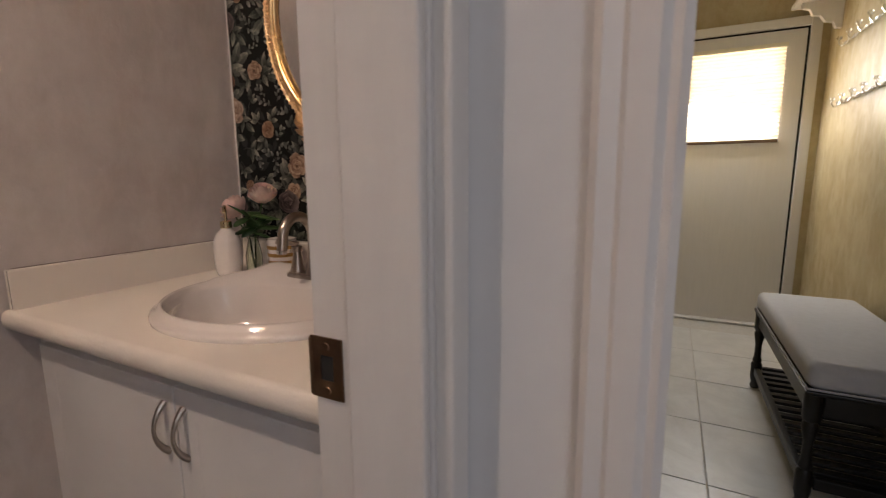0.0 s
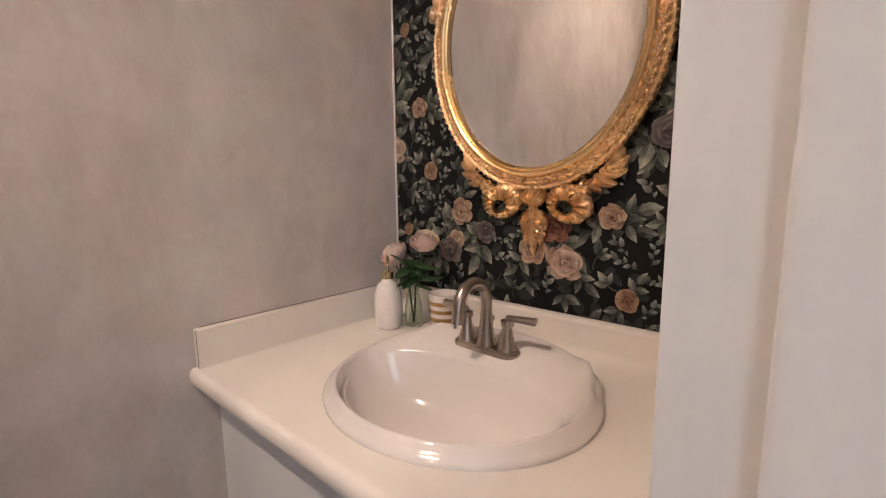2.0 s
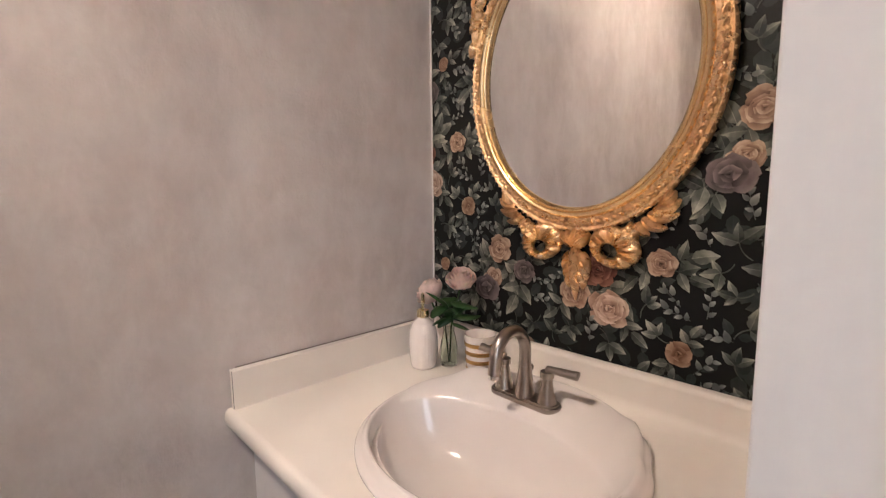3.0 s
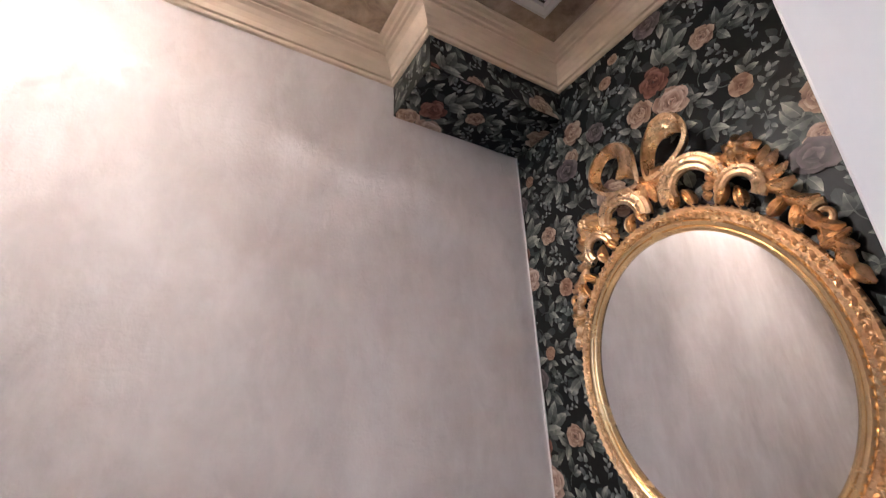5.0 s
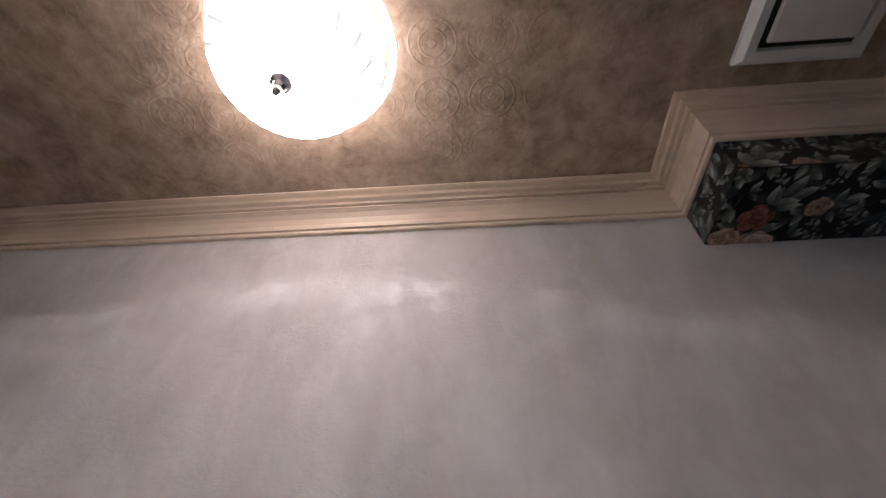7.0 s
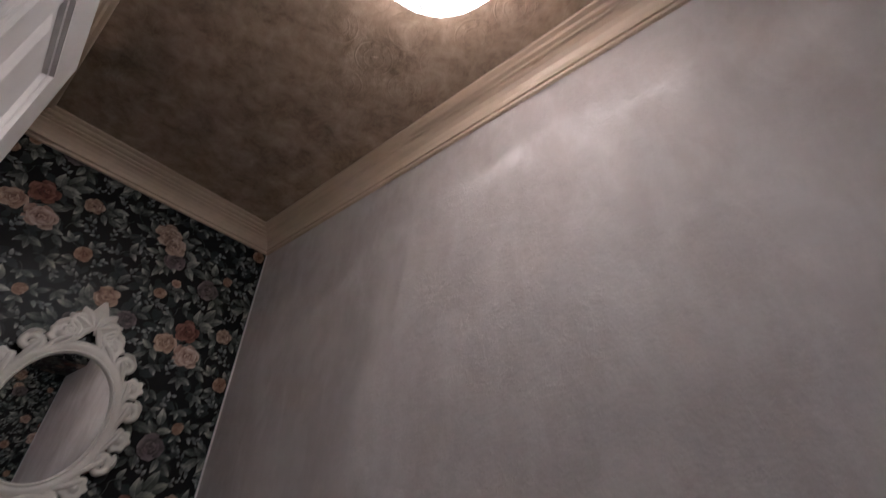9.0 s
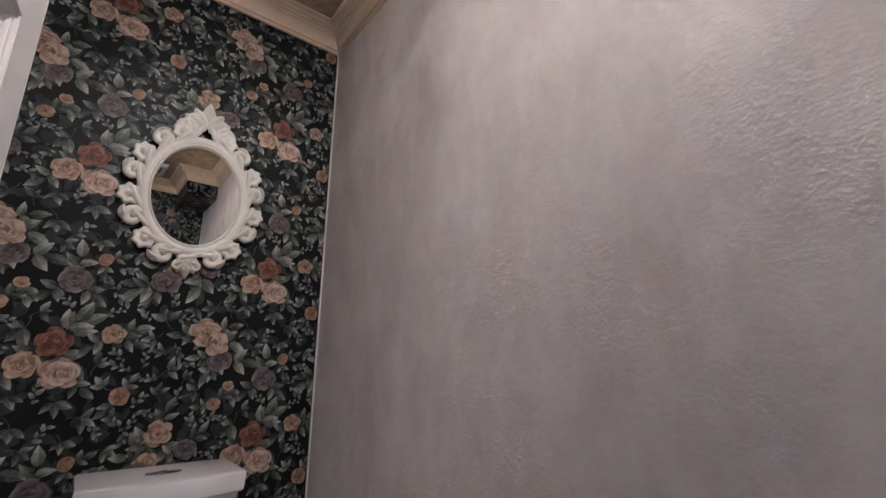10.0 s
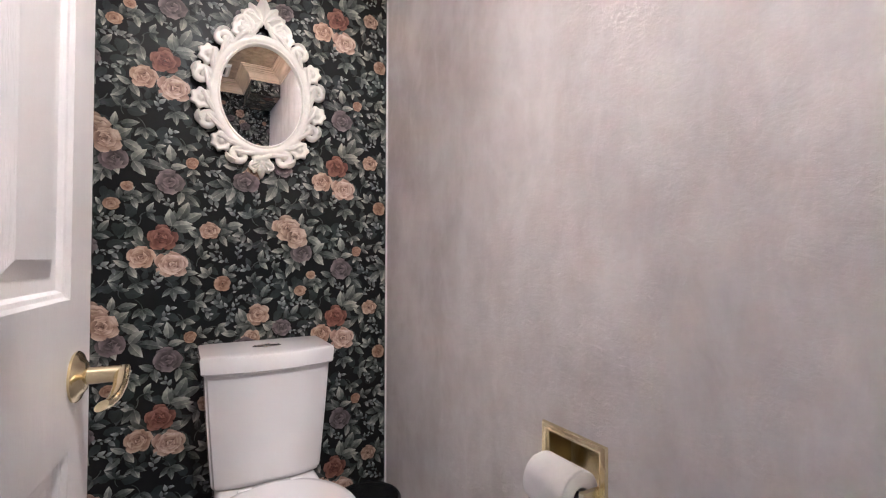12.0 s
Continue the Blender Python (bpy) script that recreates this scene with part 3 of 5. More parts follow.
def clip_outline(pts, u0, u1, v0, v1):
    """Cuts an outline to a rectangle."""
    for axis, lim, sign in ((0, u0, 1), (0, u1, -1), (1, v0, 1), (1, v1, -1)):
        out = []
        for k, p in enumerate(pts):
            q = pts[k - 1]
            ip, iq = sign * (p[axis] - lim) >= 0, sign * (q[axis] - lim) >= 0
            if ip != iq:
                t = (lim - q[axis]) / (p[axis] - q[axis])
                out.append(tuple(c + t * (d - c) for c, d in zip(q, p)))
            if ip:
                out.append(p)
        pts = out
        if len(pts) < 3:
            return []
    return pts


def paper_wall(parent, m, u0, u1, v0, v1, du, dv):
    """Prints the repeat over a rectangle of a wall; du, dv place the repeat."""
    kinds = list(ink)
    verts, faces, mats, marks = [], [], [], []
    for i in range(int((u0 - du) // TILE_U) - 1, int((u1 - du) // TILE_U) + 2):
        for j in range(-12, 14):
            ou, ov = du + i * TILE_U, dv + i * DROP + j * TILE_V
            if ov > v1 + 0.1 or ov + TILE_V < v0 - 0.1:
                continue
            for layer, kind, pts in PRINT:
                pts = clip_outline([(ou + x, ov + y, p, q) for x, y, p, q in pts], u0, u1, v0, v1)
                if len(pts) > 2:
                    n0 = len(verts)
                    verts += [tuple(m @ Vector((p[0], p[1], layer))) for p in pts]
                    marks += [c for p in pts for c in p[2:]]
                    faces.append(list(range(n0, len(verts))))
                    mats.append(kinds.index(kind))
    mesh = bpy.data.meshes.new("floral_print")
    mesh.from_pydata(verts, [], faces)
    for k in kinds:
        mesh.materials.append(ink[k])
    mesh.polygons.foreach_set("material_index", mats)
    mesh.uv_layers.new(name="print").data.foreach_set("uv", marks)
    mesh.update()
    ob = new("floral_print", mesh)
    ob.parent = parent
    tagged(ob, "printed roses, leaves and sprigs in peach, mauve and sage", "", "", "stuff")


to_east = wall_basis(0, 0, 0, "-x")
to_west = wall_basis(LX, 0, 0, "+x")
paper_wall(wall_east, to_east, 0.004, -YS, 0.0, H, 0.009, 2.086 - 0.247)
paper_wall(wall_west, to_west, YS, -0.006, 0.0, H, -0.688, 1.607)
# bulkhead: end, underside and side
paper_wall(bulkhead, Matrix.Translation((BKX, 0, 0)) @ to_east, 0.004, -BKY, BKZ, H, 0.009, 1.60)
paper_wall(bulkhead, Matrix(((1, 0, 0, 0), (0, -1, 0, 0), (0, 0, -1, BKZ), (0, 0, 0, 1))), BKX, -0.002, 0.002, -BKY, -0.33, 0.02)
paper_wall(bulkhead, Matrix(((1, 0, 0, 0), (0, 0, -1, BKY), (0, 1, 0, 0), (0, 0, 0, 1))), BKX, -0.002, BKZ, H, 0.12, 0.3)


# ---- doorway: jambs, stops, casings, strike plate, leaf ----
def doorway():
    jr = bmesh.new()
    box(DR, DR + 0.017, YO, YS, 0, 2.058, 0.0015, jr)
    part("door_jamb_right", jr, trim_white, None, "white painted door jamb with a strike plate", kind="structure", category="door frame")
    part("door_jamb_left", box(DL - 0.017, DL, YO, YS, 0, 2.058, 0.0015), trim_white, None, "white painted door jamb on the hinge side", kind="structure", category="door frame")
    part("door_jamb_head", box(DL + 0.001, DR - 0.001, YO, YS, 2.041, 2.058, 0.0015), trim_white, None, "white painted door head", kind="structure", category="door frame")
    part("door_stop_right", box(DR - 0.011, DR - 0.0005, YO + 0.002, YS - 0.046, 0, 2.040, 0.003), trim_white, None, "white painted door stop", kind="structure", category="trim")
    part("door_stop_left", box(DL + 0.0005, DL + 0.011, YO + 0.002, YS - 0.046, 0, 2.040, 0.003), trim_white, None, "white painted door stop", kind="structure", category="trim")
    # hall-side casings
    part("casing_hall_right", box(DR + 0.004, HX - 0.001, YO - 0.016, YO + 0.0008, 0, 2.10, 0.003), trim_white, None, "narrow white door casing in the hall corner", kind="structure", category="trim")
    part("casing_hall_left", box(DL - 0.058, DL + 0.004, YO - 0.016, YO - 0.0005, 0, 2.10, 0.004), trim_white, None, "white door casing in the hall", kind="structure", category="trim")
    part("casing_hall_head", box(DL + 0.005, DR - 0.005, YO - 0.016, YO - 0.0005, 2.048, 2.10, 0.004), trim_white, None, "white head casing in the hall", kind="structure", category="trim")
    plate = empty("strike_plate", "aged bronze strike plate on the white jamb", "strike plate", pose(DR - 0.0005, -0.9165, 0.919))
    bm = bmesh.new()
    for y0, y1, z0, z1 in ((-0.019, -0.009, -0.029, 0.029), (0.006, 0.0165, -0.029, 0.029), (-0.009, 0.006, 0.012, 0.029), (-0.009, 0.006, -0.029, -0.012)):
        box(-0.0018, 0, y0, y1, z0, z1, bm=bm)
    part("plate", bm, old_bronze, plate)
    part("lip", tube([(-0.001, 0.0165, z) for z in (-0.027, 0.027)], 0.0022, 8), old_bronze, plate)
    # The jamb is not cut: a dark sheet stands in for the shaded hole
    part("latch_hole", box(-0.0006, -0.0002, -0.009, 0.006, -0.012, 0.012), gap_shade, plate)
    for z in (-0.021, 0.021):
        s = lathe([(0.0, 0.0), (0.0036, 0.0), (0.0030, 0.001), (0, 0.0012)], segs=10)
        bmesh.ops.transform(s, matrix=pose(-0.0018, -0.002, z, 0, -90, 0), verts=s.verts)
        part("screw", s, old_bronze, plate, smooth=True)


doorway()


def panel_leaf():
    """Six-panel moulded leaf, 0.62 wide; local x along the leaf from the hinge, y out of the face that shows."""
    W, T, Z0, Z1 = 0.622, 0.035, 0.012, 2.032
    leaf = empty("door_1", "white six-panel door with wood-grain paint, standing open", "door", None, kind="structure")
    ux, uy = -0.617, 0.066
    ang = math.degrees(math.atan2(uy, ux))
    leaf.matrix_world = pose(DL + 0.006, YS + 0.012, 0, 0, 0, ang) @ Matrix.Diagonal((1, -1, 1, 1))
    cols = ((0.085, 0.285), (0.337, 0.537))
    rows = ((0.24, 0.83), (1.025, 1.52), (1.66, 1.92))
    xs = sorted({0, W, *[v for c in cols for v in c]})
    zs = sorted({Z0, Z1, *[v for r in rows for v in r]})
    bm = bmesh.new()
    for i in range(len(xs) - 1):
        for j in range(len(zs) - 1):
            if (xs[i], xs[i + 1]) in cols and (zs[j], zs[j + 1]) in rows:
                continue
            box(xs[i], xs[i + 1], 0, T, zs[j], zs[j + 1], bm=bm)
    bmesh.ops.remove_doubles(bm, verts=bm.verts, dist=1e-5)
    bmesh.ops.recalc_face_normals(bm, faces=bm.faces)
    part("frame", bm, door_white, leaf)
    for c in cols:
        for r in rows:
            bm = bmesh.new()
            for f in (0, 1):
                prof = ((0.0, 0.0005), (0.004, 0.005), (0.009, 0.006), (0.013, 0.012), (0.030, 0.012), (0.052, 0.004), (0.055, 0.004))
                loops = []
                for ins, d in prof:
                    y = T - d if f else d
                    loops.append([(c[0] + ins, y, r[0] + ins), (c[1] - ins, y, r[0] + ins), (c[1] - ins, y, r[1] - ins), (c[0] + ins, y, r[1] - ins)])
                own = grid(bmesh.new(), loops, close_v=True)
                own.faces.new([v for v in own.verts][-4:])
                join(bm, own)
            bmesh.ops.recalc_face_normals(bm, faces=bm.faces)
            part("panel", bm, door_white, leaf)
    hx = W - 0.062
    for s in (1, -1):
        y0 = T if s > 0 else 0.0
        knob = part("lever_handle", tube([(hx, y0, 0.92), (hx, y0 + s * 0.052, 0.92)], 0.0115, 16), brass, leaf, "polished brass lever handle", smooth=True)
        rose = lathe([(0.0, 0.0), (0.033, 0.0), (0.034, 0.003), (0.031, 0.006), (0.024, 0.008), (0.020, 0.012), (0.014, 0.014), (0.0, 0.014)], segs=32)
        bmesh.ops.transform(rose, matrix=pose(hx, y0, 0.92, -90 * s, 0, 0), verts=rose.verts)
        part("rosette", rose, brass, knob, smooth=True)
        pts = [(hx - 0.10 * t, y0 + s * (0.052 + 0.006 * math.sin(3.14 * t)), 0.922 - 0.022 * math.sin(2.6 * t) * t - 0.006 * t) for t in (0, 0.1, 0.25, 0.45, 0.65, 0.85, 0.96, 1.0)]
        part("lever", tube(pts, 0.012, 14, flat=0.62, taper=lambda t: 1.0 - 0.28 * t), brass, knob, smooth=True)
        part("button", lathe([(0, 0), (0.004, 0), (0.004, 0.002), (0, 0.003)], (0, 0, 0), 10), brass, knob)
    part("latch_face", box(W - 0.0005, W + 0.0012, 0.006, 0.029, 0.892, 0.948), brass, leaf)
    for z in (0.22, 1.02, 1.83):
        h = part("hinge", tube([(-0.004, -0.004, z - 0.045), (-0.004, -0.004, z + 0.045)], 0.006, 10), brass, leaf, "brass butt hinge", smooth=True)
        part("hinge_leaf", box(-0.0015, 0.0, 0.0, 0.03, z - 0.044, z + 0.044), brass, h)


panel_leaf()


# ---- vanity ----
CX, CT = -0.588, 0.83     # counter's front edge and top
SC = (-0.302, -0.472)     # basin centre


def countertop():
    top = empty("countertop", "cream laminate vanity countertop with rolled edge and upstands", "countertop", pose(0, 0, 0))
    bm = bmesh.new()
    n = 64
    hole_pts = [(SC[0] + 0.185 * math.cos(a), SC[1] + 0.225 * math.sin(a)) for a in (2 * math.pi * k / n for k in range(n))]
    x0, x1, y0, y1 = CX + 0.014, -0.003, YS + 0.003, -0.003
    outer = []
    for (hx, hy) in hole_pts:
        dx, dy = hx - SC[0], hy - SC[1]
        k = min(((x1 if dx > 0 else x0) - SC[0]) / dx if abs(dx) > 1e-6 else 9, ((y1 if dy > 0 else y0) - SC[1]) / dy if abs(dy) > 1e-6 else 9)
        outer.append((SC[0] + dx * k, SC[1] + dy * k))
    for c in ((x0, y0), (x1, y0), (x1, y1), (x0, y1)):
        k = min(range(n), key=lambda i: (outer[i][0] - c[0]) ** 2 + (outer[i][1] - c[1]) ** 2)
        outer[k] = c
    grid(bm, [[(x, y, z) for x, y in pts] for pts, z in ((hole_pts, CT - 0.036), (hole_pts, CT), (outer, CT), (outer, CT - 0.036))], close_u=True, close_v=True)
    bmesh.ops.recalc_face_normals(bm, faces=bm.faces)
    part("slab", bm, laminate, top)
    edge = [(x0 + 0.0005, CT - 0.038), (x0 - 0.008, CT - 0.037), (x0 - 0.013, CT - 0.030), (x0 - 0.0145, CT - 0.018), (x0 - 0.012, CT - 0.006), (x0 - 0.006, CT - 0.0005), (x0 + 0.0005, CT + 0.0002)]
    bm = grid(bmesh.new(), [[(x, y, z) for x, z in edge] for y in (y0, y1)], close_v=True, cap=True)
    bmesh.ops.recalc_face_normals(bm, faces=bm.faces)
    part("front_edge", bm, laminate, top, smooth=60)
    part("side_upstand", box(-0.573, -0.026, -0.022, -0.003, CT - 0.034, 0.911, 0.0015), laminate, top)
    part("end_cap_seam", box(-0.5738, -0.5728, -0.0195, -0.0175, CT + 0.002, 0.9105), caulk, top)
    # back upstand with a coved foot and rolled top
    prof = [(-0.003, CT), (-0.062, CT + 0.0004), (-0.044, CT + 0.003), (-0.030, CT + 0.012), (-0.024, CT + 0.026), (-0.0235, 0.900), (-0.021, 0.908), (-0.015, 0.911), (-0.003, 0.911)]
    bm = grid(bmesh.new(), [[(x, y, z) for x, z in prof] for y in (YS + 0.003, -0.0235)], close_v=True, cap=True)
    bmesh.ops.recalc_face_normals(bm, faces=bm.faces)
    part("back_upstand", bm, laminate, top, smooth=50)
    for name, b in (("caulk_line", (-0.560, -0.03, -0.0035, -0.001, 0.9095, 0.9125)),):
        part(name, box(*b), caulk, top)


countertop()


def cabinet():
    cab = empty("vanity_cabinet", "white painted vanity cabinet with two doors", "cabinet")
    F = -0.532
    bm = bmesh.new()
    box(F + 0.02, -0.003, -0.02, -0.003, 0, CT - 0.039, bm=bm)
    box(F + 0.02, -0.003, YS + 0.003, YS + 0.02, 0, CT - 0.039, bm=bm)
    box(F + 0.06, -0.003, YS + 0.0205, -0.0205, 0.1, 0.115, bm=bm)
    part("body", bm, cabinet_white, cab)
    fr = bmesh.new()
    for y0, y1, z0, z1 in ((-0.052, -0.003, 0.1, 0.79), (YS + 0.003, YS + 0.05, 0.1, 0.79), (YS + 0.0505, -0.0525, 0.745, 0.79), (YS + 0.0505, -0.0525, 0.1, 0.14)):
        box(F, F + 0.019, y0, y1, z0, z1, 0.001, fr)
    part("face_frame", fr, cabinet_white, cab)
    part("toe_kick", box(F + 0.06, F + 0.075, YS + 0.0205, -0.0205, 0, 0.099), cabinet_white, cab)
    for y0, y1, hy in ((-0.482, -0.046, -0.458), (-0.854, -0.4855, -0.508)):
        w, z0, z1 = 0.052, 0.125, 0.757
        loops = [[(x, y0 + q, z0 + q), (x, y1 - q, z0 + q), (x, y1 - q, z1 - q), (x, y0 + q, z1 - q)] for x, q in ((F - 0.001, 0.0), (F - 0.0175, 0.0), (F - 0.019, 0.0015), (F - 0.019, w - 0.0015), (F - 0.0175, w), (F - 0.001, w))]
        bm = grid(bmesh.new(), loops, close_u=True, close_v=True)
        bmesh.ops.recalc_face_normals(bm, faces=bm.faces)
        d = part("door", bm, cabinet_white, cab)
        part("door_panel", box(F - 0.0186, F - 0.003, y0 + w - 0.004, y1 - w + 0.004, z0 + w - 0.004, z1 - w + 0.004), cabinet_white, d)
        arc = [(F - 0.019 - 0.022 * math.sin(math.pi * t) ** 0.75, hy, 0.726 - 0.088 * t) for t in [k / 14 for k in range(15)]]
        h = part("handle", tube(arc, 0.0046, 10, flat=1.3, taper=lambda t: 1.25 - 0.5 * math.sin(math.pi * t)), nickel, d, "brushed nickel arched pull", smooth=True)


cabinet()


def basin():
    sink = empty("sink", "white porcelain drop-in oval sink with shell-scalloped rim", "sink", pose(SC[0], SC[1], CT))
    A, B = 0.228, 0.254

    def rim(a):
        # two shell-like swells on either side of the faucet deck
        back = max(0.0, math.cos(a))
        return 1 + 0.055 * back ** 2 + 0.026 * math.exp(-((abs(a) - 0.80) / 0.16) ** 2) - 0.014 * math.exp(-((abs(a) - 1.12) / 0.11) ** 2)

    def bowl_edge(a, k):
        # the bowl's mouth lies towards the front and is flattened along the deck
        x = -0.030 + (0.110 if math.cos(a) > 0 else 0.170) * k * math.cos(a)
        return x, 0.216 * k * math.sin(a)

    n = 128
    rows = []
    for r, z in ((0.985, -0.004), (1.0, 0.001), (1.0, 0.007), (0.990, 0.011), (0.968, 0.0135), (0.948, 0.018), (0.930, 0.024), (0.912, 0.0265), (0.895, 0.024)):
        row = []
        for i in range(n):
            a = math.pi * (2 * i / n - 1)
            back = max(0.0, math.cos(a))
            lift = (0.017 * back ** 0.6 + 0.009 * math.exp(-((abs(a) - 0.82) / 0.15) ** 2)) * min(1.0, max(0.0, (z - 0.002) / 0.02))
            row.append((A * r * rim(a) * math.cos(a), B * r * rim(a) * math.sin(a), z + lift))
        rows.append(row)
    for k, z in ((1.02, 0.017), (1.0, 0.010), (0.975, -0.001), (0.945, -0.018), (0.89, -0.044), (0.79, -0.072), (0.62, -0.093), (0.40, -0.104), (0.20, -0.109), (0.10, -0.111)):
        row = []
        for i in range(n):
            a = math.pi * (2 * i / n - 1)
            x, y = bowl_edge(a, k)
            row.append((x, y, z + (0.003 * max(0.0, math.cos(a)) if z > 0.012 else 0.0)))
        rows.append(row)
    bm = grid(bmesh.new(), rows, close_v=True)
    bmesh.ops.recalc_face_normals(bm, faces=bm.faces)
    if sum(f.normal.z * f.calc_area() for f in bm.faces) < 0:
        bmesh.ops.reverse_faces(bm, faces=bm.faces)
    part("bowl", bm, porcelain, sink, smooth=180)
    dr = lathe([(0.0, -0.103), (0.012, -0.103), (0.014, -0.107), (0.021, -0.106), (0.024, -0.108), (0.024, -0.115)], (-0.03, 0, 0), 28)
    part("drain", dr, nickel, sink, "brushed nickel drain", smooth=True)


basin()


def faucet():
    f = empty("faucet", "brushed nickel centerset faucet with arched spout and two levers", "faucet", pose(-0.168, -0.440, CT + 0.024) @ Matrix.Scale(0.97, 4))
    bm = prism([(0.024 * math.cos(a) + 0, (0.058 if math.sin(a) > 0 else -0.058) + 0.022 * math.sin(a)) for a in (2 * math.pi * (k + 0.5) / 28 for k in range(28))], -0.003, 0.014)
    bmesh.ops.bevel(bm, geom=[e for e in bm.edges if all(v.co.z > 0.013 for v in e.verts)], offset=0.004, segments=2, affect="EDGES")
    part("base", bm, nickel, f, smooth=30)
    body = lathe([(0.0215, 0.012), (0.020, 0.020), (0.0155, 0.05), (0.0125, 0.075), (0.0125, 0.082)], segs=24)
    part("spout_body", body, nickel, f, smooth=True)
    pts = [(0, 0, 0.08), (0, 0, 0.10)] + [(-0.047 + 0.047 * math.cos(a), 0, 0.105 + 0.050 * math.sin(a)) for a in (math.pi * k / 12 for k in range(13))] + [(-0.096, 0, 0.092), (-0.098, 0, 0.082)]
    sp = part("spout", tube(pts, 0.0118, 16), nickel, f, smooth=True)
    part("aerator", tube([(-0.098, 0, 0.083), (-0.0985, 0, 0.075)], 0.0105, 16), chrome, sp, smooth=True)
    for s in (-1, 1):
        v = part("valve", lathe([(0.020, 0.012), (0.018, 0.020), (0.012, 0.048), (0.010, 0.062), (0.013, 0.064), (0.014, 0.070), (0.013, 0.076), (0.0, 0.077)], (0, s * 0.052, 0), 24), nickel, f, smooth=True)
        lev = [(0.0, s * (0.050 + 0.068 * t), 0.081 + 0.004 * t) for t in (0, 0.2, 0.5, 0.8, 1.0)]
        part("lever", tube(lev, 0.0085, 12, flat=0.55, taper=lambda t: 0.8 + 0.3 * t), nickel, v, smooth=True)
    part("lift_rod", tube([(0.021, 0, 0.012), (0.021, 0, 0.062)], 0.0024, 8), nickel, f, smooth=True)
    part("rod_knob", lathe([(0, 0.060), (0.005, 0.061), (0.006, 0.066), (0.004, 0.071), (0, 0.072)], (0.021, 0, 0), 12), nickel, f, smooth=True)


faucet()


def soap_dispenser():
    d = empty("soap_dispenser", "white ribbed ceramic soap dispenser with gold pump", "dispenser", pose(-0.150, -0.120, CT + 0.0005, 0, 0, 229) @ Matrix.Scale(1.1, 4))
    shape = [(0.0, 0.0), (0.025, 0.0), (0.029, 0.006), (0.032, 0.03), (0.033, 0.06), (0.031, 0.085), (0.024, 0.103), (0.014, 0.112), (0.012, 0.116), (0.0, 0.116)]
    fine = [(r0 + (r1 - r0) * q / 6, z0 + (z1 - z0) * q / 6) for (r0, z0), (r1, z1) in zip(shape, shape[1:]) for q in range(6)] + [shape[-1]]
    bm = lathe(fine, segs=96, bulge=lambda a, z: 1 + (0.014 * math.sin(16 * a + z * 420) * math.sin(16 * a - z * 420) if 0.008 < z < 0.1 else 0))
    part("bottle", bm, porcelain, d, smooth=60)
    part("collar", lathe([(0.0125, 0.116), (0.0135, 0.117), (0.0135, 0.132), (0.008, 0.134), (0.0, 0.134)], segs=24), brass, d, "gold pump collar", smooth=True)
    part("stem", tube([(0, 0, 0.134), (0, 0, 0.166)], 0.0035, 10), brass, d, smooth=True)
    part("nozzle", tube([(-0.006, 0, 0.166), (0.012, 0, 0.168), (0.036, 0, 0.163), (0.041, 0, 0.156)], 0.0042, 10), brass, d, smooth=True)


soap_dispenser()


def rose_head(parent, c, r, tilt, seed):
    """A full rose: rings of cupped petals, tight at the heart."""
    rng = random.Random(seed)
    bloom = None
    for ring, (count, rad, ht, wide, op) in enumerate(((3, 0.26, 0.92, 0.9, 0.02), (4, 0.46, 0.92, 0.95, 0.06), (5, 0.68, 0.86, 0.95, 0.12), (6, 0.86, 0.76, 0.9, 0.25), (6, 0.98, 0.60, 0.85, 0.5))):
        for k in range(count):
            a0 = 6.283 * k / count + ring * 0.7 + rng.uniform(-0.12, 0.12)
            rows = []
            for i in range(6):
                t = i / 5
                row = []
                for j in range(7):
                    s = (j / 3 - 1) * wide * math.pi / count * 1.5
                    flare = rad * (0.25 + 0.75 * math.sin(1.57 * min(1.0, t * 1.25))) * (1 + op * 0.22 * t * t)
                    z = ht * t * (1 - 0.22 * (j / 3 - 1) ** 2) - op * 0.20 * max(0.0, t - 0.75) * 4 * 0.5 + rng.uniform(-0.015, 0.015)
                    row.append((r * flare * math.cos(a0 + s), r * flare * math.sin(a0 + s), r * (z * 1.6 - 0.75)))
                rows.append(row)
            bm = grid(bmesh.new(), rows)
            bmesh.ops.transform(bm, matrix=Matrix.Translation(c) @ tilt.to_4x4(), verts=bm.verts)
            if bloom is None:
                bloom = part("bloom", bm, petal_pink, parent, "pale pink rose bloom", smooth=180)
            else:
                part("petal", bm, petal_pink, bloom, smooth=180)


